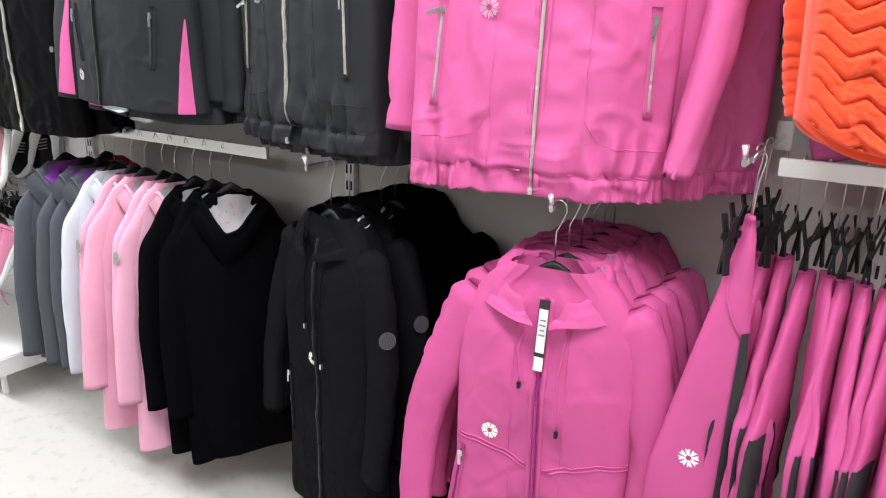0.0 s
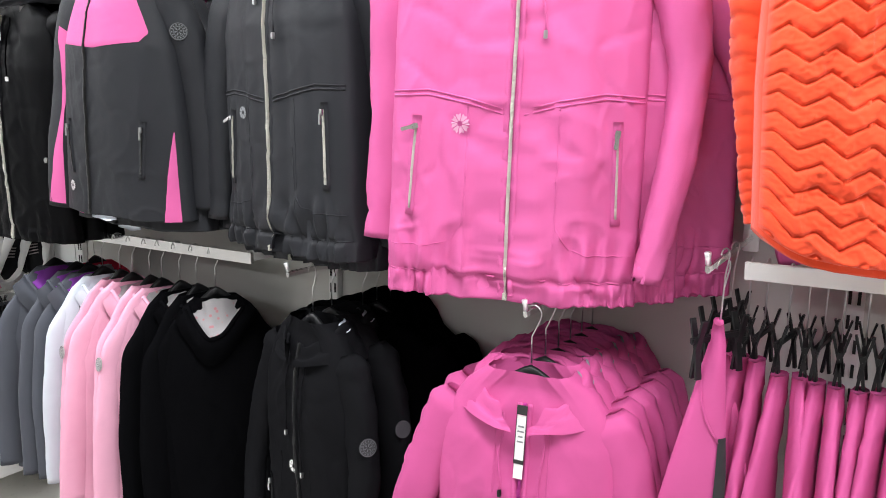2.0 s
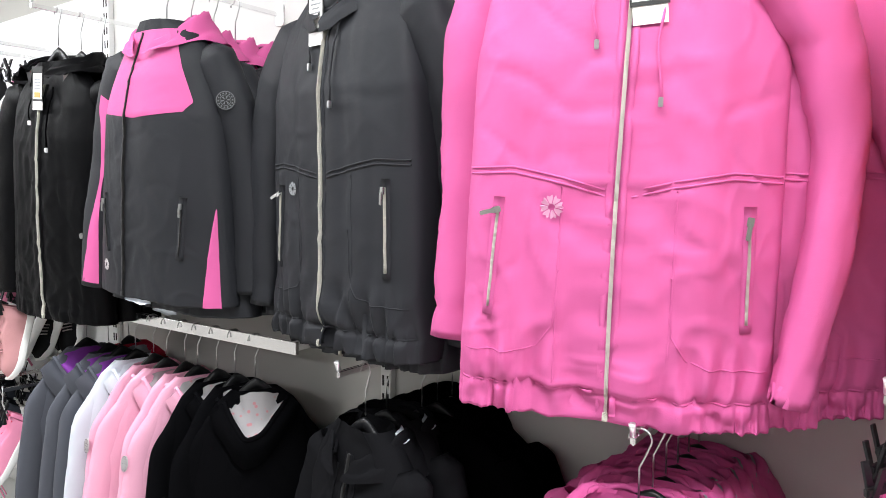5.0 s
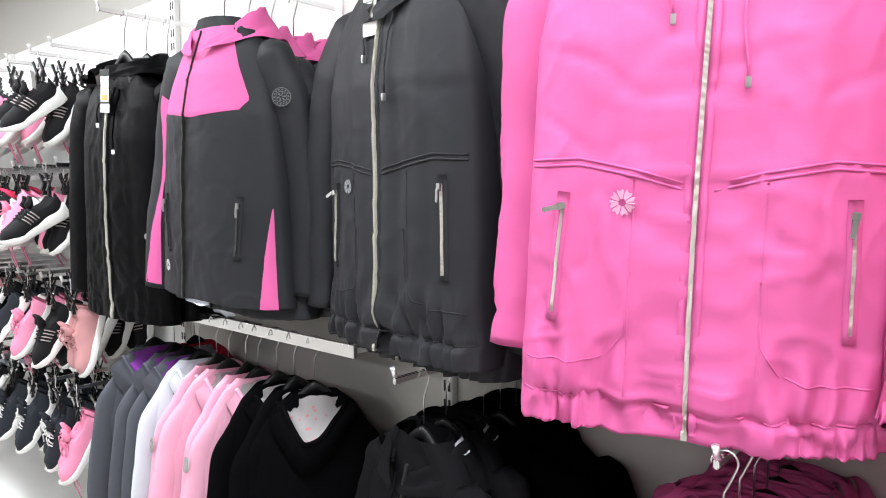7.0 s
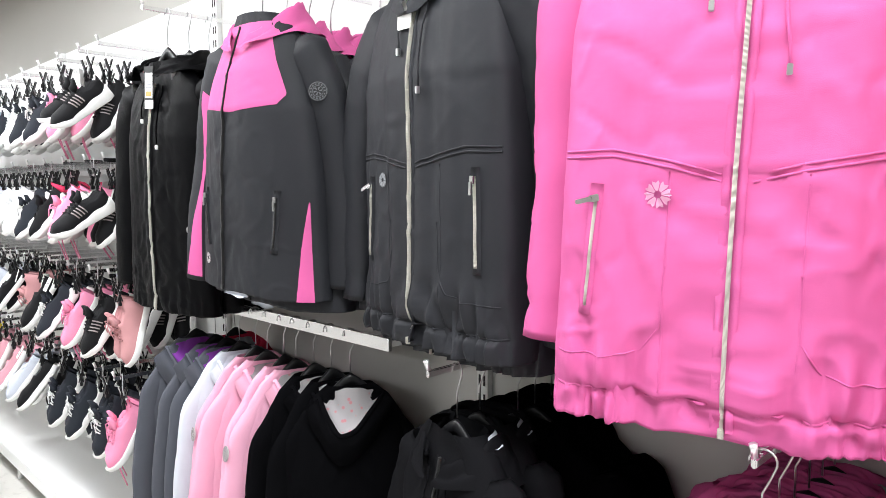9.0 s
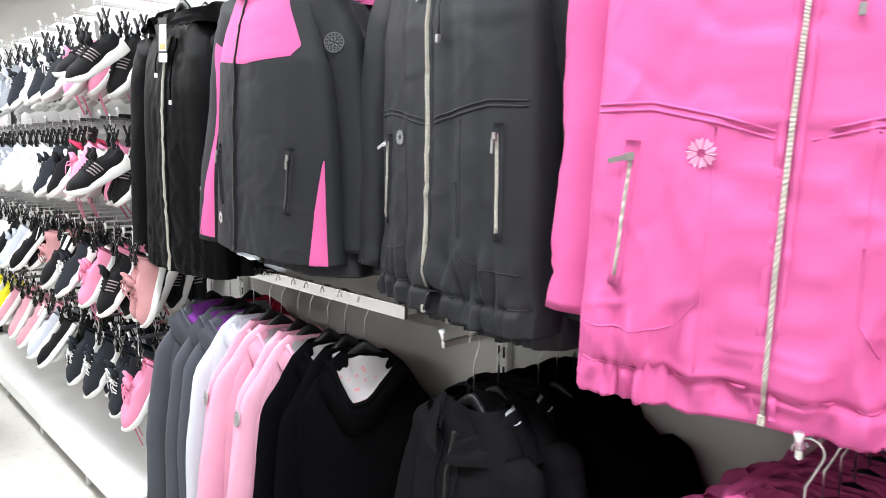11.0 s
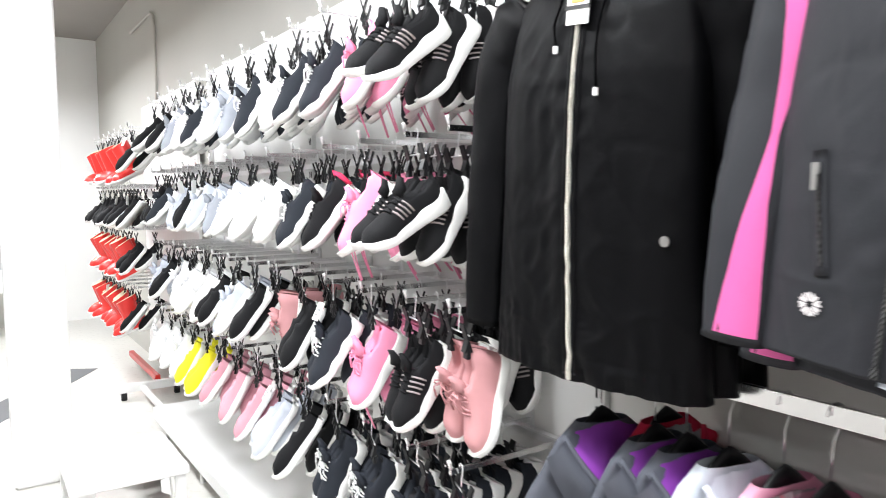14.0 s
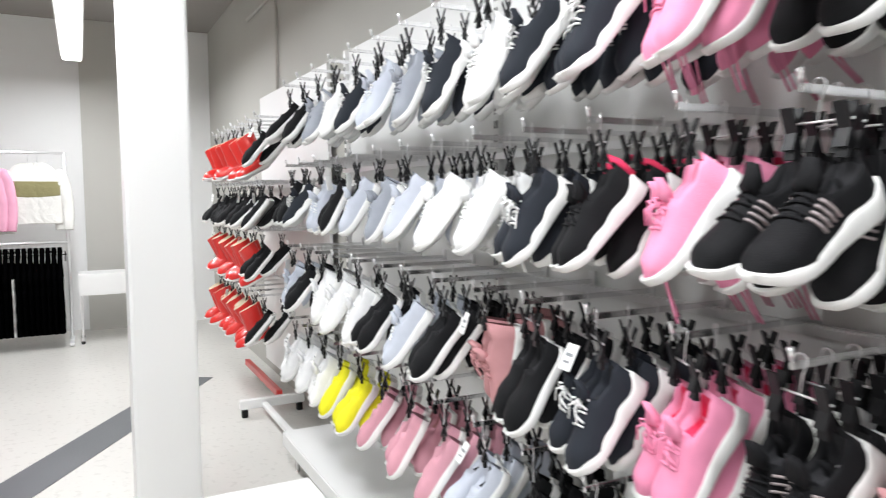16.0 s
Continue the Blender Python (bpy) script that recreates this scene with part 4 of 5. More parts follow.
for lx, ly in LAMP_SPOTS:
    lf = thing("ceiling_light", "long white fluorescent ceiling light with glowing tube", "light", "ceiling lights", pose(lx, ly, LAMP_Z))
    part("housing", boxes((-1.2, 1.2, -0.1, 0.1, 0.02, 0.09), bevel=0.01), WHITEMETAL, lf)
    part("diffuser", boxes((-1.18, 1.18, -0.085, 0.085, -0.01, 0.018), bevel=0.008), TUBE, lf)
    for rx in (-0.9, 0.9):
        tube("hanger_rod", [(rx, 0, 0.09), (rx, 0, HIGH - LAMP_Z)], 0.005, STEEL, lf, 6)

# column
col = part("column", boxes((-0.14, 0.14, -0.14, 0.14, 0, HIGH), bevel=0.012), WHITEMETAL)
col.matrix_world = pose(-5.8, 0.545, 0)
tagged(col, "white painted square column standing on the floor", "column", kind="structure")

# back panels, uprights
for i, (xa, xb, m) in enumerate(((-6.12, -4.5, PANEL), (-4.5, -2.72, PANEL), (-2.72, -1.36, SHADEDPANEL), (-1.36, 0.0, SHADEDPANEL), (0.0, 1.4, SHADEDPANEL))):
    bp = part("back_panel", boxes((xa + 0.004, xb - 0.004, WALL_Y, WALL_Y + 0.02, 0.12, 2.32)), m)
    tagged(bp, "smooth back panel of the wall rack", "panel", "back panels", "structure")
for ux in (-6.12, -4.5, -2.72, -1.36, 0.0, 1.4):
    u = thing("slotted_upright", "slotted steel upright of the wall rack", "upright", "slotted uprights", pose(ux, WALL_Y, 0))
    part("post", boxes((-0.018, 0.018, -0.022, 0.0, 0.05, 2.32), bevel=0.002), WHITEMETAL, u)
    bm = bmesh.new()
    z = 0.3
    while z < 2.28:
        for sx in (-1, 1):
            box(bm, sx * 0.008 - 0.003, sx * 0.008 + 0.003, -0.0235, -0.021, z, z + 0.028)
        z += 0.05
    tagged(part("slot_strip", bm, SLOTBLACK, u), kind="stuff")

# base of the shoe wall
base = thing("base_shelf", "white low base shelf on small black feet", "shelf", at=pose(-4.42, 1.4, 0))
part("board", boxes((-1.7, 1.5, -0.22, 0.2, 0.12, 0.20), bevel=0.006), WHITEMETAL, base)
for fx in (-1.6, -0.8, 0, 0.8, 1.4):
    bm = bmesh.new()
    bmesh.ops.create_cone(bm, cap_ends=True, segments=14, radius1=0.014, radius2=0.011, depth=0.12, matrix=pose(fx, -0.16, 0.06))
    part("foot", bm, WHITEMETAL, base)

# ---- shoes on the wall ----
ROWS_Z = (2.075, 1.667, 1.25, 0.87)
TIP_Y = 1.18
PLAN = {
    0: ["runner", "runner", "pink", "navy", "navy", "white", "navy", "grey", "pale", "navy", "white", "grey", "blackslip", "blackslip"],
    1: ["runner", "runner", "pink", "coral", "navylong", "white", "white", "pale", "grey", "pale", "blackslip", "pale", "navy", "blackslip"],
    2: ["rose", "runner", "pink", "navy", "blackslip", "rose", "blackslip", "pale", "blackslip", "white", "white", "white", "blackslip", "pale"],
    3: ["pink", "navy", "navy", "navy", "blackslip", "paleslip", "blushslip", "blushslip", "blushslip", "yellow", "yellow", "white", "white", "white"],
}
rng = random.Random(5)
for r, z in enumerate(ROWS_Z):
    rail = tagged(part("wall_rail", boxes((-6.1, -2.74, WALL_Y - 0.05, WALL_Y - 0.024, z - 0.03, z - 0.008), bevel=0.003), CHROME), "chrome rail along the shoe wall", "rail", "rails")
    for k in range(14):
        x = -2.76 - 0.243 * k - (0.05 if k == 0 else 0)
        copy_thing(ARM, pose(x, WALL_Y, z))
        kind = PLAN[r][k]
        if k == 0 and r < 2:
            continue
        for d in range(1 if k == 0 else 5 if k == 1 else 4 if k < 4 else 3 if k < 8 else 2):
            hang_pair(kind, x + rng.uniform(-0.01, 0.01), TIP_Y + 0.03 + d * (0.068 if k == 1 else 0.085), z + 0.012, rng, (30 if kind == "runner" and r < 2 and d == 0 else 56) + 5 * d, wide=(0.03 if k == 0 else 0.05), turn=(-18 if k == 0 else -12 if k < 2 else -30 + k))

# ---- upper jackets ----
def arm_with_jackets(proto, hook_at, turn, count, gap=0.06, L=0.8, rng=None, wide=0.38, sway=3, lean=0.0, drop=0.005, plain=False, arm=True, rear=None, slope=0.26, fan=0.0, step=0.0, sag=0.0, tip=0.0):
    """The front garment stands at hook_at already; hang its like behind it along the arm."""
    x, y, z = hook_at
    for i in range(count):
        m = pose(x, y + gap * i, z, 0, 0, turn + fan * i + (rng.uniform(-sway, sway) if i else 0)) @ pose(0, 0, 0, tip, lean if i == 0 else lean * 0.5)
        clothes_hanger(m, wide, slope)
        low = m @ Matrix.Translation((step * i, 0, -HOOK_RISE - drop - L - (sag if i else 0)))
        if i == 0:
            proto.matrix_world = low
        elif i == 1 and rear:
            proto = rear
            proto.matrix_world = low
        else:
            like = copy_thing(proto, low @ Matrix.Translation((rng.uniform(-0.01, 0.01), 0, rng.uniform(-0.006, 0.006))))
            for piece in [p for p in like.children if plain and p.name.startswith("side_flash")]:
                bpy.data.objects.remove(piece)
    if arm:
        copy_thing(ARM, pose(x, WALL_Y, z - 0.008))


rng = random.Random(8)
UP = "jackets on the upper arms"
# bright pink
c = Cut(0.80, 0.25, 0.243, 0.236, 0.215, 0.078, seed=3, gather=0.016, fold=1.7, pleat=0.008, square=4.0)
limp = {"path_l": [(0.02, 0.01, -0.075), (0.075, 0.02, -0.2), (0.088, 0.035, -0.36), (0.098, 0.035, -0.52), (0.108, 0.02, -0.71)],
        "path_r": [(0.02, -0.01, -0.075), (0.115, -0.02, -0.21), (0.145, -0.035, -0.36), (0.132, -0.06, -0.52), (0.098, -0.07, -0.74)],
        "radii_l": [0.078, 0.066, 0.055, 0.05, 0.044], "radii_r": [0.075, 0.052, 0.036, 0.032, 0.028], "flat_r": 1.25, "fold": 0.75}
splay = dict(limp, path_r=[(0.03, 0.0, -0.075), (0.13, 0.0, -0.21), (0.205, 0.01, -0.36), (0.265, 0.02, -0.52), (0.315, 0.02, -0.71)],
             radii_r=[0.078, 0.066, 0.056, 0.05, 0.045], flat_r=0.6)
PINKZIPS = ((-0.184, 0.335, 0.172, -0.012, HOTPINK, ZIPGOLD, POLISHED, 75), (0.19, 0.335, 0.172, 0.008, HOTPINK, ZIPGOLD, POLISHED, 5))
pinkjacket, pinkbehind = [jacket("bright pink softshell jacket with silver zips and gathered hem", c, HOTPINK, UP, None, sleeves=arms, zip_mat=ZIPGOLD, zip_bend=0.006, zip_from=0.01,
       waist_seam=(0.395, 0.028), princess=(0.085, 0.37), hem_band=0.047, flap=(0.085, 0.235, 0.10), pockets=PINKZIPS if arms is limp else (),
       flower=(-0.10, 0.338, 0.019), flower_mat=PRINTPINK, cord=(0.048, 0.69, 0.10, HOTPINK, STEEL), cuff_gather=0.12,
       hood_spec={}, lining=GREYLINING, tag=(0.02, 0.72, -6, False)) for arms in (limp, splay)]
arm_with_jackets(pinkjacket, (-0.560, 1.24, 2.13), 21, 4, 0.06, 0.80, rng, lean=2.0, rear=pinkbehind, fan=-3, step=0.04, tip=2.2)
# black with gold zips
c = Cut(0.77, 0.246, 0.24, 0.235, 0.21, 0.08, seed=5, gather=0.018, fold=0.75, pleat=0.010, square=3.4)
blackjacket = jacket("black softshell jacket with pale gold zips and gathered hem", c, BLACK, UP, None, zip_mat=ZIPGOLD, zip_bend=0.008, zip_from=0.01,
       sleeves={"path_l": [(0.02, 0.01, -0.075), (0.115, -0.01, -0.2), (0.155, -0.02, -0.36), (0.165, -0.02, -0.52), (0.165, -0.03, -0.72)],
                "path_r": [(0.02, 0.0, -0.075), (0.09, 0.03, -0.2), (0.115, 0.05, -0.36), (0.12, 0.06, -0.52), (0.115, 0.065, -0.74)], "fold": 0.6},
       waist_seam=(0.385, 0.022), princess=(0.095, 0.36), hem_band=0.047, flap=(0.085, 0.23, 0.105),
       pockets=((-0.172, 0.325, 0.17, -0.012, BLACK, ZIPGOLD, POLISHED, 70), (0.186, 0.335, 0.172, 0.0, BLACK, ZIPGOLD, POLISHED, 3)),
       flower=(-0.122, 0.333, 0.0155), flower_mat=PRINTGREY, cord=(0.045, 0.69, 0.10, BLACK, STEEL), cuff_gather=0.12,
       hood_spec={}, lining=GREYLINING, tag=(-0.02, 0.735, 2, False))
arm_with_jackets(blackjacket, (-1.182, 1.262, 2.135), -10, 4, 0.06, 0.77, rng, lean=0.0, fan=4, sag=0.03)
# black with pink yoke
c = Cut(0.70, 0.255, 0.232, 0.212, 0.172, 0.09, seed=7, gather=0.0, fold=0.6, square=2.2)
side = {"path_l": [(0.02, 0, -0.075), (0.085, 0.0, -0.2), (0.125, 0.0, -0.36), (0.145, -0.02, -0.52), (0.155, -0.03, -0.70)],
        "path_r": [(0.02, 0.01, -0.075), (0.08, 0.03, -0.2), (0.105, 0.045, -0.36), (0.12, 0.045, -0.5), (0.125, 0.04, -0.67)], "radii": [0.075, 0.07, 0.06, 0.054, 0.047], "fold": 0.4}
yoke_half = lambda z: ramp(z, (0.455, 0.48, 0.53, 0.58, 0.67), (0.150, 0.170, 0.150, 0.128, 0.090))
pinkyoke = jacket("black softshell jacket with bright pink chest, hood and side flashes", c, BLACK, UP, None, sleeves=side, zip_mat=ZIPBLACK, zip_bend=0.004, zip_to=0.67, zip_x=(-0.075, -0.015), placket=False,
       yoke=((0.455, 0.675, lambda z: -yoke_half(z), yoke_half, HOTPINK),),
       side_flash=((0.0, 0.24, lambda z: 0.203 + 0.09 * z, lambda z: 0.243 - 0.07 * z, HOTPINK),),
       sleeve_flash={"rows": (12, 55), "cols_l": (2.0, 6.4), "cols_r": (13, 17), "mat": HOTPINK, "taper": True},
       pockets=((0.155, 0.25, 0.125, -0.012, BLACK, ZIPBLACK, STEEL, 0), (-0.155, 0.25, 0.125, 0.012, BLACK, ZIPBLACK, STEEL, 0)),
       flower=(-0.155, 0.075, 0.016), flower_mat=BADGEGREY,
       badge_at=(10, 4, 0.023), hood_spec={"mat": HOTPINK, "dip": 0.075, "rise": 0.03, "size": 1.05, "gap": 6, "spread": 0.75, "fall": 0.06, "seed": 4.4}, lining=BLACK, inner_hem=PALEGREY)
arm_with_jackets(pinkyoke, (-1.785, 1.225, 2.10), 4, 4, 0.07, 0.70, rng, 0.26, lean=2, plain=True, slope=0.45, drop=-0.01, sag=0.035)
# plain long black with floral lining
c = Cut(0.795, 0.245, 0.228, 0.22, 0.200, 0.07, seed=9, gather=0.004, fold=0.9, pleat=0.007)
hang = {"path_l": [(0.03, 0, -0.075), (0.11, 0, -0.18), (0.135, -0.005, -0.4), (0.145, -0.01, -0.56), (0.15, -0.01, -0.74)],
        "path_r": [(0.03, 0.01, -0.075), (0.09, 0.04, -0.2), (0.11, 0.06, -0.4), (0.12, 0.06, -0.56), (0.12, 0.06, -0.70)], "radii": [0.075, 0.068, 0.058, 0.054, 0.048]}
floraljacket = jacket("long black parka with gold zip and floral hood lining", c, PARKABLACK, UP, None, sleeves=hang, zip_mat=ZIPGOLD, zip_bend=0.008, zip_to=0.725,
       cord=(0.05, 0.715, 0.10, JET, CARD), hood_spec={"dip": 0.05, "rise": 0.04, "size": 1.5, "gap": 28, "spread": 0.3, "fall": 0.055}, lining=FLORAL, studs=((0.185, 0.27, 0.009),), tag=(0.012, 0.755, 4, True))
arm_with_jackets(floraljacket, (-2.42, 1.26, 2.135), 5, 3, 0.07, 0.795, rng, 0.28, lean=1.0, slope=0.50, drop=0.055)


# orange quilted
def chevrons(x, z):
    q = z + 0.021 * abs(((x / 0.060 + 0.1 * math.sin(z * 9)) % 1) * 2 - 1) + 0.004 * math.sin(x * 11 + z * 7)
    w = min(abs(((q / 0.034) % 1) * 2 - 1) * 3.2, 1)
    return 0.009 * w ** 0.7 - 0.004 + 0.002 * noise.noise(Vector((x * 160, z * 160, 2)))


def sleeve_chevrons(a, f):
    q = f * 21 + 0.45 * abs(((a * 0.8) % 1) * 2 - 1)
    return 0.12 * min(abs((q % 1) * 2 - 1) * 3, 1) - 0.06


c = Cut(0.68, 0.225, 0.235, 0.235, 0.21, 0.085, seed=12, gather=0.0, fold=1.7, square=2.8, curve=0.06)
orangejacket = jacket("bright orange plush jacket quilted in zigzag rows", c, ORANGE, UP, None, quilt={"rows": 230, "cols": 190, "relief": chevrons},
                      zip_mat=ORANGE, zip_from=0.0,
                      sleeves={"ridge": sleeve_chevrons, "rows": 150, "path_l": [(0.02, 0.0, -0.075), (0.055, 0.03, -0.2), (0.045, 0.06, -0.36), (0.03, 0.08, -0.52), (0.02, 0.08, -0.62)]}, hood_spec={}, lining=ORANGE)
for s in (-1, 1):
    v, f = ribbon(c, [(s * 0.20, 0.335), (s * 0.145, 0.30), (s * 0.105, 0.25), (s * 0.10, 0.19), (s * 0.125, 0.13), (s * 0.165, 0.085)], 0.006, 0.008)
    mesh_object("pocket_welt", v, f, ORANGE, orangejacket)
arm_with_jackets(orangejacket, (0.075, 1.25, 2.13), 20, 2, 0.08, 0.68, rng)

# ---- lower garments ----
LOW = "jackets on the lower arms"
slim = {"path_l": [(0.02, 0.0, -0.07), (0.075, 0.0, -0.19), (0.115, -0.005, -0.34), (0.14, -0.015, -0.5), (0.15, -0.03, -0.66)],
        "path_r": [(0.02, 0.0, -0.07), (0.07, -0.005, -0.19), (0.10, -0.01, -0.34), (0.115, -0.02, -0.5), (0.12, -0.03, -0.66)], "radii": [0.062, 0.057, 0.05, 0.045, 0.04], "fold": 0.5}
bent = {"path_l": [(0.02, 0.0, -0.07), (0.075, -0.005, -0.19), (0.125, -0.01, -0.32), (0.155, -0.02, -0.45), (0.15, -0.04, -0.64)],
        "path_r": [(0.02, 0.0, -0.07), (0.07, -0.005, -0.19), (0.10, -0.015, -0.34), (0.10, -0.03, -0.5), (0.085, -0.04, -0.66)], "radii": [0.060, 0.052, 0.046, 0.042, 0.038], "fold": 0.75}
c = Cut(0.76, 0.235, 0.188, 0.188, 0.178, 0.07, seed=15, fold=1.1, neck=0.085, square=3.0)
lowpink = jacket("bright pink hooded softshell jacket with pink zip", c, PINK, LOW, None, sleeves=bent, zip_mat=teeth("pink_zip", (0.42, 0.02, 0.24)), zip_to=0.70,
       flower=(-0.098, 0.40, 0.019), flower_mat=CARD, badge_at=(15, 2, 0.021), hood_spec={"dip": 0.065, "rise": -0.005, "size": 1.12, "gap": 7, "spread": 0.7, "fall": 0.07, "seed": 2.2, "flap": (29, 36, GREYLINING)}, lining=PINK, cord=(0.042, 0.68, 0.15, PINK, BLACKPLASTIC),
       pockets=((-0.165, 0.33, 0.18, -0.02, PINK, teeth("magenta_zip", (0.30, 0.015, 0.20)), STEEL, 0),), waist_seam=(0.37, 0.03), princess=(0.055, 0.66), tag=(0.004, 0.69, 3, False, 0.36))
arm_with_jackets(lowpink, (-0.525, 1.215, 1.20), 10, 6, 0.066, 0.76, rng, 0.27, drop=0.01, slope=0.42, fan=-2)
c = Cut(0.86, 0.215, 0.185, 0.18, 0.165, 0.065, seed=17, fold=1.2, neck=0.08, square=2.5)
lowblack = jacket("black hooded softshell jacket with pale grey lining", c, MIDBLACK, LOW, None, sleeves=bent, zip_mat=ZIPBLACK, zip_to=0.80,
       flower=(-0.015, 0.475, 0.019), flower_mat=CARD, badge_at=(15, 2, 0.021), hood_spec={"dip": 0.065, "rise": -0.005, "size": 1.05, "gap": 6, "spread": 0.7, "fall": 0.07, "flap": (29, 36, PALEGREY)}, lining=MIDBLACK, cord=(0.04, 0.77, 0.20, MIDBLACK, STEEL),
       pockets=((-0.13, 0.40, 0.23, -0.0, MIDBLACK, ZIPBLACK, STEEL, 0),), princess=(0.07, 0.5))
arm_with_jackets(lowblack, (-1.15, 1.265, 1.205), -12, 2, 0.07, 0.86, rng, 0.26, drop=0.015, slope=0.42, fan=10)
# black jackets further back; the shade they hang in is put into their colour
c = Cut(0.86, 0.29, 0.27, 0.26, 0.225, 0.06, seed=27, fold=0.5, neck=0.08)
shadedblack = jacket("black softshell jacket darkened for shade, hung behind a smaller one", c, JET, LOW, None, sleeves=slim, hood_spec={"dip": 0.05, "rise": 0.02, "size": 1.1, "gap": 15, "spread": 0.6, "fall": 0.07}, lining=JET, badge_at=(15, 2, 0.021))
arm_with_jackets(shadedblack, (-1.10, 1.40, 1.20), 8, 3, 0.06, 0.86, rng, 0.26, drop=0.02, arm=False, slope=0.42)

# side-hung jackets on the long rail
RAIL_Y, RAIL_Z = 1.37, 1.19
rail = thing("hanging_rail", "chrome hanging rail with a white price strip", "rail", "hanging rails", pose(-1.98, RAIL_Y, RAIL_Z))
part("bar", boxes((-0.72, 0.5, -0.008, 0.008, -0.03, 0.0), bevel=0.004), CHROME, rail)
part("price_strip", boxes((-0.72, 0.52, -0.022, -0.010, -0.028, 0.004), bevel=0.001), POLISHED, rail)
for ex in (-0.70, 0.48):
    part("bracket", boxes((ex - 0.008, ex + 0.008, 0.0, WALL_Y - RAIL_Y, -0.028, 0.0), bevel=0.002), WHITEMETAL, rail)

SIDE = "jackets hung sideways on the rail"
side_protos = {}
for key, (lab, m, lin, L, seed) in {
    "black_floral": ("black softshell jacket with floral hood lining", SIDEBLACK, FLORAL, 0.88, 20),
    "black": ("black softshell jacket hung sideways on the rail", SIDEBLACK, FLORAL, 0.88, 21),
    "pale_pink": ("pale pink softshell jacket with grey sleeve badge", PALEPINK, FLORAL, 0.88, 22),
    "plain_pink": ("pale pink softshell jacket with floral hood lining", PALEPINK, FLORAL, 0.86, 26),
    "pale_grey": ("pale grey softshell jacket hung sideways", PALEGREY, PALEGREY, 0.72, 23),
    "slate": ("slate grey softshell jacket with purple hood lining", SLATE, PURPLE, 0.72, 24),
    "crimson": ("crimson softshell jacket hung sideways", REDCLOTH, GREYLINING, 0.72, 25),
}.items():
    c = Cut(L, 0.18, 0.17, 0.175, 0.145, 0.04, seed=seed, fold=0.6, neck=0.06)
    arm = [(-0.075, 0, -0.03), (-0.01, 0, -0.075), (0.055, 0.0, -0.18), (0.085, 0.0, -0.42), (0.10, 0.0, -0.70)]
    spec = {"size": 0.95 if key == "black_floral" else 1.2 if key == "slate" else 0.85, "lopsided": -0.025}
    side_protos[key] = (jacket(lab, c, m, SIDE, FAR, hood_spec=spec, lining=lin, badge_at=(22, 11, 0.021) if key == "pale_pink" else None, badge_side=-1, badge_mat=BADGEGREY,
                               sleeves={"flat": 0.5, "fold": 0.4, "radii": [0.024, 0.034, 0.044, 0.048, 0.043], "path_l": arm, "path_r": arm}), L)
order = ["black_floral", "black", "black", "pale_pink", "plain_pink", "plain_pink", "pale_pink", "pale_grey", "slate", "slate", "crimson", "slate"]
spots = (-1.63, -1.72, -1.80, -1.88, -1.95, -2.03, -2.11, -2.21, -2.30, -2.37, -2.43, -2.51)
for i, (key, x) in enumerate(zip(order, spots)):
    proto, L = side_protos[key]
    turn = (62 if i == 0 else 80) + rng.uniform(-5, 5)
    m = pose(x, RAIL_Y + (0.09 if key == "crimson" else -0.01), RAIL_Z + 0.003, rng.uniform(-2, 2), rng.uniform(-3, 3), turn)
    clothes_hanger(m, 0.17, 0.45)
    copy_thing(proto, m @ Matrix.Translation((0, 0, -HOOK_RISE - 0.03 - L)))


# trousers
def make_trousers():
    t = thing("trousers", "bright pink softshell trousers with dark grey side panel", "trousers", "trousers on the rail")
    rows, cols = 40, 26
    verts = []
    L = 0.85
    for i in range(rows):
        f = i / (rows - 1)
        z = -f * L
        a = ramp(f, (0, 0.05, 0.12, 0.35, 1), (0.026, 0.032, 0.045, 0.085, 0.085))
        b = ramp(f, (0, 0.05, 0.3, 1), (0.012, 0.013, 0.017, 0.019))
        for k in range(cols):
            q = 2 * math.pi * k / cols
            w = 1 + 0.22 * noise.noise(Vector((math.cos(q) * 1.6, math.sin(q) * 1.6, z * 11))) + 0.16 * noise.noise(Vector((math.cos(q) * 3, math.sin(q) * 3, z * 30)))
            band = 1 + 0.12 * math.exp(-((f - 0.055) / 0.012) ** 2) - 0.08 * math.exp(-((f - 0.075) / 0.006) ** 2)
            verts.append((b * math.sin(q) * w * band, a * math.cos(q) * w * band - 0.05 * min(f * 3, 1), z))
    mesh_object("cloth", verts, grid_faces(rows, cols, True) + [tuple(range(cols))], PINK, t)
    sub = []
    for i in range(13, rows):
        ring = verts[i * cols:(i + 1) * cols]
        cen = sum((Vector(p) for p in ring), Vector()) / cols
        for k in range(7, 13):
            sub.append(cen + (Vector(ring[k % cols]) - cen) * 1.04)
    mesh_object("side_panel", sub, grid_faces(rows - 13, 6), DARKPANEL, t)
    return t


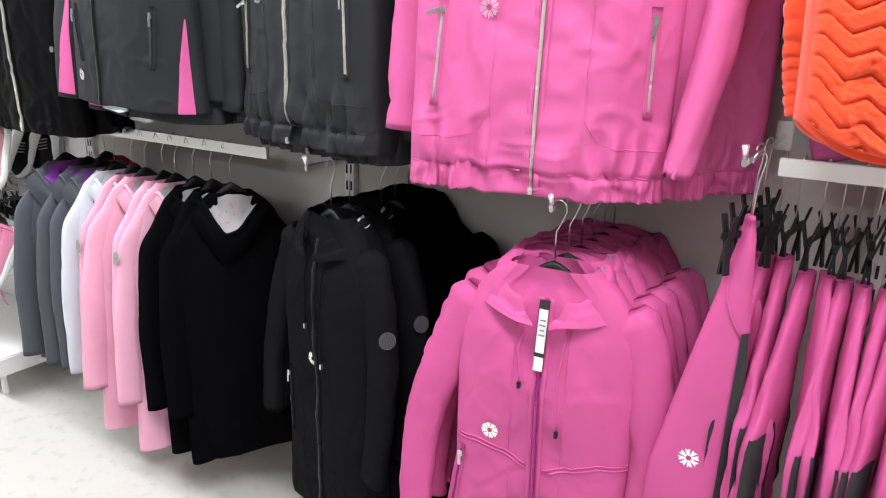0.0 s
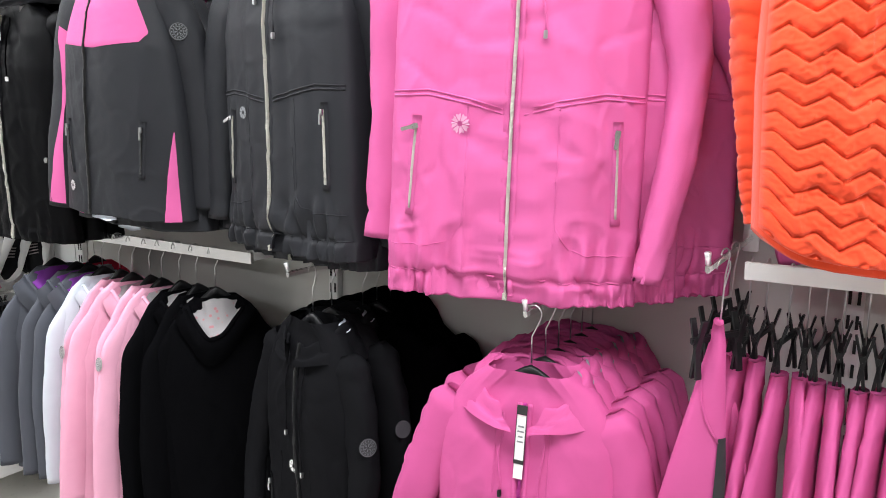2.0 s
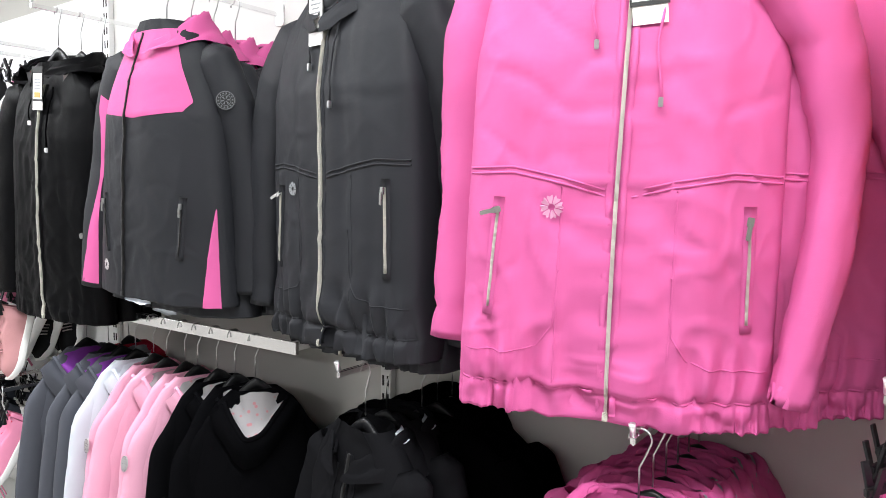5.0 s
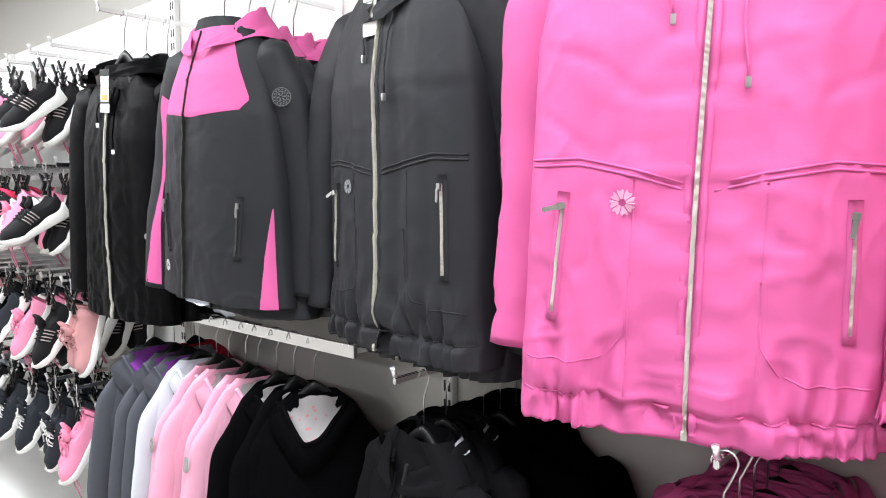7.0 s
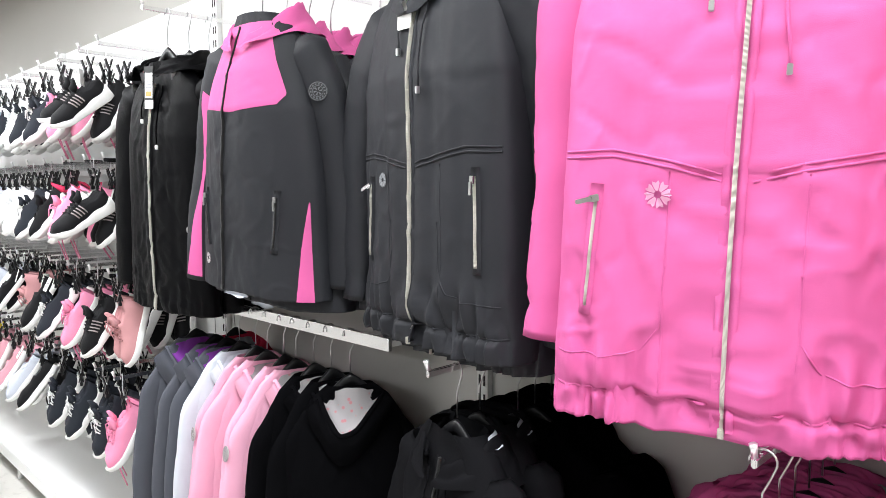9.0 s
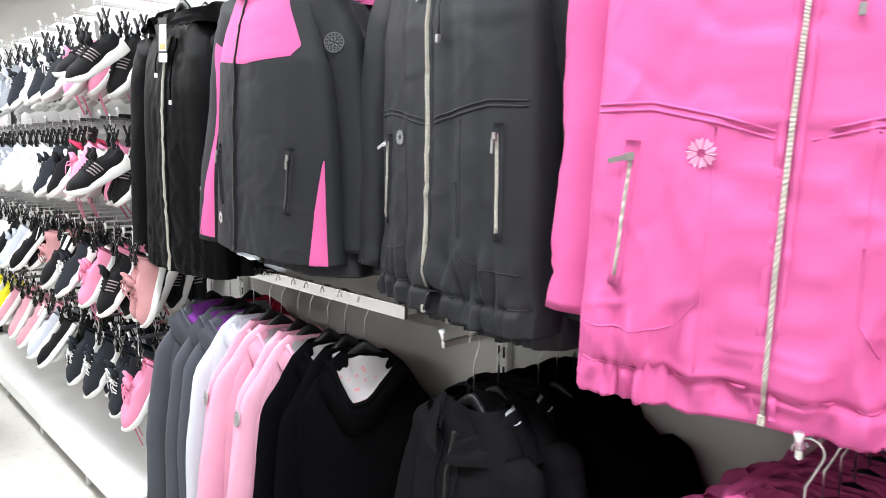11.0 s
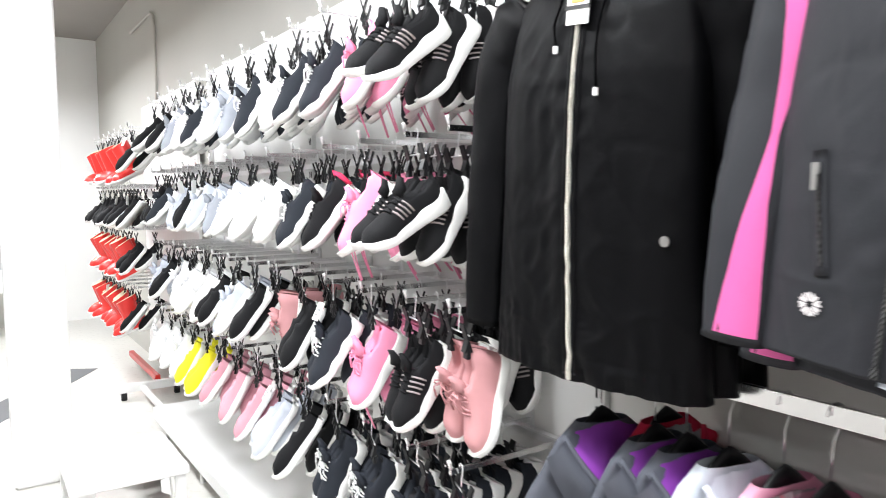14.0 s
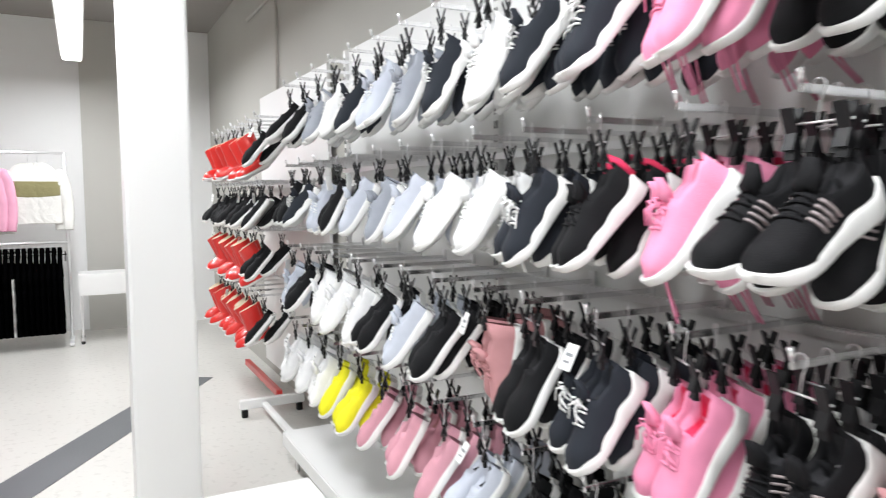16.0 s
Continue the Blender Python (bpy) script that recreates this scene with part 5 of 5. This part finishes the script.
def make_trouser_hanger():
    h = thing("trouser_hanger", "black trouser hanger with spring clips and steel hook", "hanger", "trouser hangers")
    pts = [Vector((0.016 * math.cos(a), 0, -0.013 + 0.016 * math.sin(a))) for a in np.linspace(math.pi * 1.05, -0.5, 9)] + [Vector((0.005, 0, -0.05)), Vector((0, 0, -0.13))]
    tube("hook", pts, 0.0016, STEEL, h, 5)
    part("bar", boxes((-0.065, 0.065, -0.004, 0.004, -0.14, -0.128), bevel=0.002), BLACKPLASTIC, h)
    for sx in (-1, 1):
        bm = bmesh.new()
        for lean in (-14, 14):
            box(bm, -0.006, 0.006, -0.0018, 0.0018, -0.005, 0.055, 0, pose(sx * 0.05, 0, -0.152, lean))
            box(bm, -0.006, 0.006, -0.0025, 0.0025, -0.05, 0.004, 0, pose(sx * 0.05, 0, -0.152, -lean * 0.5))
        part("clip", bm, BLACKPLASTIC, h)
    return h


def fan_trousers():
    """A pair held by the corner of its waist, so that it hangs as a widening flat panel."""
    t = thing("trousers", "bright pink softshell trousers hanging wide with dark side panel", "trousers", "trousers on the rail")
    rows, cols, L = 48, 40, 0.9
    edge = lambda f: (-ramp(f, (0, 0.04, 0.07, 0.3, 0.55, 1), (0.008, 0.012, 0.018, 0.066, 0.115, 0.13)), ramp(f, (0, 0.04, 0.08, 0.3, 1), (0.008, 0.014, 0.016, 0.030, 0.034)))
    split = lambda f: ramp(f, (0.2, 0.21, 0.55, 1), (0.03, 0.012, 0.006, 0.0))
    def skin(f, x, front=-1):
        l, r = edge(f)
        u = (x - (l + r) / 2) / ((r - l) / 2)
        b = 0.006 + 0.022 * max(1 - u * u, 0) ** 0.5
        return Vector((x, front * b + 0.006 * noise.noise(Vector((x * 22, f * 3, 1.0))) + 0.004 * noise.noise(Vector((x * 40, f * 26, 4.0))) * math.exp(-f * 6), -f * L))
    verts = []
    for i in range(rows):
        f = i / (rows - 1)
        l, r = edge(f)
        for k in range(cols):
            a = 2 * math.pi * k / cols
            verts.append(skin(f, (l + r) / 2 + (r - l) / 2 * math.cos(a), -1 if math.sin(a) < 0 else 1))
    mesh_object("cloth", verts, grid_faces(rows, cols, True) + [tuple(range(cols))], PINK, t)
    sub = []
    for i in range(30):
        f = 0.22 + 0.78 * i / 29
        for k in range(6):
            sub.append(skin(f, split(f) + (edge(f)[1] - 0.001 - split(f)) * k / 5) + Vector((0, -0.003, 0)))
    mesh_object("side_panel", sub, grid_faces(30, 6), DARKPANEL, t)
    v, f = tube_data([skin(0.10 + 0.13 * q, -0.022 + 0.034 * q ** 2.5) + Vector((0, -0.001, 0)) for q in np.linspace(0, 1, 9)], 0.0022, 5)
    mesh_object("pocket_edge", v, f, PINK, t)
    datas = []
    for i in range(8):
        a = 2 * math.pi * i / 8 + 0.2
        e, q = Vector((math.cos(a), math.sin(a))), Vector((-math.sin(a), math.cos(a)))
        pts = [e * 0.005 + q * 0.002, e * 0.005 - q * 0.002, e * 0.019 - q * 0.005, e * 0.016, e * 0.019 + q * 0.005]
        datas.append(([skin(0.505 - p.y / L, -0.045 + p.x) + Vector((0, -0.003, 0)) for p in pts], [tuple(range(5))]))
    v, f = joined(*datas)
    mesh_object("flower_print", v, f, CARD, t, False, "printed flower emblem")
    return t


TROUSERS, TCLIP = make_trousers(), make_trouser_hanger()
TROUSERS.matrix_basis = FAR
TCLIP.matrix_basis = FAR
rail = thing("hanging_rail", "chrome hanging rail with a white price strip", "rail", "hanging rails", pose(0.45, RAIL_Y, 1.30))
part("bar", boxes((-0.62, 0.7, -0.008, 0.008, -0.03, 0.0), bevel=0.004), CHROME, rail)
part("price_strip", boxes((-0.62, 0.7, -0.022, -0.010, -0.028, 0.004), bevel=0.001), WHITEMETAL, rail)
for i in range(24):
    x = -0.16 + 0.031 * i + rng.uniform(-0.004, 0.004)
    high = 0.0 if i > 1 else 0.025
    copy_thing(TCLIP, pose(x, RAIL_Y, 1.303 + high * 0.2, 0, 0, 90 + rng.uniform(-9, 9)))
    copy_thing(TROUSERS, pose(x, RAIL_Y - 0.05, 1.303 - 0.19 + high + rng.uniform(-0.006, 0.006), rng.uniform(-2, 2), rng.uniform(-2, 2), rng.uniform(-14, 10)))
copy_thing(ARM, pose(-0.20, WALL_Y, 1.315))
copy_thing(TCLIP, pose(-0.185, 1.235, 1.325, 0, 0, 60))
front = fan_trousers()
front.matrix_world = pose(-0.185, 1.225, 1.325 - 0.105, 0, 0, 12)
for i in (1, 2):
    copy_thing(TCLIP, pose(-0.20, 1.235 + 0.09 * i, 1.327, 0, 0, 70 + rng.uniform(-8, 8)))
    copy_thing(TROUSERS, pose(-0.20, 1.235 + 0.09 * i, 1.327 - 0.19, 0, 0, 50 + rng.uniform(-8, 8)))

# ---- boots at the far end of the wall ----
rng = random.Random(11)
bp = part("back_panel", boxes((-8.3, -6.5, WALL_Y, WALL_Y + 0.02, 0.12, 2.32)), PANEL)
tagged(bp, "smooth back panel of the wall rack", "panel", "back panels", "structure")
for r, z in enumerate((1.99, 1.60, 1.30, 0.90)):
    tagged(part("wall_rail", boxes((-8.28, -6.52, WALL_Y - 0.05, WALL_Y - 0.024, z - 0.03, z - 0.008), bevel=0.003), CHROME), "chrome rail along the boot wall", "rail", "rails")
    for k in range(7):
        x = -6.62 - 0.25 * k
        copy_thing(ARM, pose(x, WALL_Y, z))
        kind = "boot" if (k >= 1 and r != 1) else "blackslip"
        for d in range(1 if kind == "boot" else 2):
            hang_pair(kind, x, TIP_Y + 0.03 + d * 0.12, z + 0.012, rng, (24 if kind == "boot" else 50), turn=-15)
base = thing("boot_rack_base", "white steel rack base with red cross bar", "rack base", at=pose(-7.1, 1.3, 0))
part("leg", boxes((-0.03, 0.03, -0.16, 0.28, 0.06, 0.12), bevel=0.005), WHITEMETAL, base)
part("cross_bar", boxes((-1.1, -0.03, 0.1, 0.14, 0.10, 0.15), bevel=0.004), BOOTRED, base)
part("front_bar", boxes((0.03, 0.95, -0.02, 0.02, 0.07, 0.10), bevel=0.004), WHITEMETAL, base)
for fy in (-0.13, 0.25):
    part("foot", boxes((-0.02, 0.02, fy - 0.02, fy + 0.02, 0.0, 0.06), bevel=0.004), BLACKPLASTIC, base)

# conduit on the wall
tube("conduit", [(-8.9, 1.64, 3.1), (-8.0, 1.64, 3.1), (-7.9, 1.64, 3.06), (-7.86, 1.64, 2.96), (-7.86, 1.64, 2.32)], 0.012, WALLPAINT, None, 8)
tagged(bpy.data.objects["conduit"], "painted cable conduit bent along the wall", "conduit")

# ---- fitting bench with a mirror ----
bench = thing("fitting_bench", "white low fitting bench with a mirror below the seat", "bench", at=pose(-4.66, 0.76, 0))
part("seat", boxes((-0.25, 0.25, -0.22, 0.22, 0.38, 0.42), bevel=0.006), WHITEMETAL, bench)
for lx in (-0.21, 0.21):
    for ly in (-0.19, 0.19):
        part("leg", boxes((lx - 0.02, lx + 0.02, ly - 0.02, ly + 0.02, 0, 0.38), bevel=0.004), WHITEMETAL, bench)
mir = part("mirror", boxes((-0.004, 0.004, -0.12, 0.165, 0.03, 0.37)), MIRROR, bench, "low mirror for looking at shoes")
mir.matrix_basis = pose(0.2, 0, 0, 0, -8, 0)
part("side_panel", boxes((0.19, 0.205, -0.17, -0.125, 0.02, 0.38)), WHITEMETAL, bench)

# ---- far end of the shop ----
rack = thing("clothes_rack", "chrome double clothes rack with knitwear and trousers", "rack", at=pose(-10.4, -0.4, 0))
for py in (-0.75, 0.5):
    tube("post", [(0, py, 0.05), (0, py, 1.96)], 0.014, CHROME, rack)
    part("foot", boxes((-0.22, 0.22, py - 0.02, py + 0.02, 0.02, 0.05), bevel=0.004), CHROME, rack)
for rz in (1.95, 1.05):
    tube("rail", [(0, -0.8, rz), (0, 0.52, rz)], 0.013, CHROME, rack)
c = Cut(0.60, 0.21, 0.21, 0.21, 0.18, 0.06, seed=31, fold=0.8)
sweater = jacket("off-white knitted sweater with broad olive band", c, WHITEKNIT, "knitwear on the rack", FAR, name="sweater",
                 yoke=((0.26, 0.42, lambda z: -0.2, lambda z: 0.2, OLIVE),))
for o in sweater.children:
    if o.name.startswith("chest_panel"):
        o["label"] = "olive knitted band"
for i, y in enumerate((-0.14, -0.22)):
    m = pose(-10.4, y, 1.965, 0, 0, 82 + 6 * i)
    clothes_hanger(m, 0.34)
    low = m @ Matrix.Translation((0, 0, -HOOK_RISE - 0.005 - 0.60))
    if i:
        copy_thing(sweater, low)
    else:
        sweater.matrix_world = low
c = Cut(0.62, 0.21, 0.21, 0.21, 0.18, 0.06, seed=33, fold=0.8)
for i, y in enumerate((-0.62, -0.70, -0.78)):
    m = pose(-10.4, y, 1.965, 0, 0, 70)
    clothes_hanger(m, 0.34)
    low = m @ Matrix.Translation((0, 0, -HOOK_RISE - 0.005 - 0.62))
    if i:
        copy_thing(blush, low)
    else:
        blush = jacket("blush pink knitted sweater on a hanger", c, PALEPINK, "knitwear on the rack", low, name="sweater")
for i in range(16):
    y = 0.02 - 0.052 * i
    t = copy_thing(TROUSERS, pose(-10.4, y, 1.0, 0, 0, 90) @ Matrix.Diagonal((1.6, 1.8, 1, 1)))
    t["label"], t["group"] = "black sequinned trousers hung on the rack", "dark trousers on the rack"
    for o in t.children:
        o.data = o.data.copy()
        o.data.materials[0] = WHITEKNIT if (i == 8 and o.name.startswith("side_panel")) else JET
    copy_thing(TCLIP, pose(-10.4, y, 1.06, 0, 0, 90))
pil = part("pilaster", boxes((X0, X0 + 0.1, 0.27, 0.66, 0, HIGH)), WALLPAINT)
tagged(pil, kind="structure")
st = thing("display_stand", "white low display stand on thin legs by the wall", "stand", at=pose(-10.5, 0.5, 0))
part("tray", boxes((-0.2, 0.2, -0.32, 0.32, 0.50, 0.72), bevel=0.006), WHITEMETAL, st)
for lx in (-0.18, 0.18):
    for ly in (-0.3, 0.3):
        part("leg", boxes((lx - 0.012, lx + 0.012, ly - 0.012, ly + 0.012, 0.03, 0.5)), STEEL, st)
        part("caster", boxes((lx - 0.02, lx + 0.02, ly - 0.02, ly + 0.02, 0.0, 0.03), bevel=0.006), BLACKPLASTIC, st)

# things out of sight that served as patterns
for proto in (*KINDS.values(), CLIP, TAG, ARM, TROUSERS, TCLIP, *(p for p, L in side_protos.values())):
    for o in (*proto.children_recursive, proto):
        bpy.data.objects.remove(o)
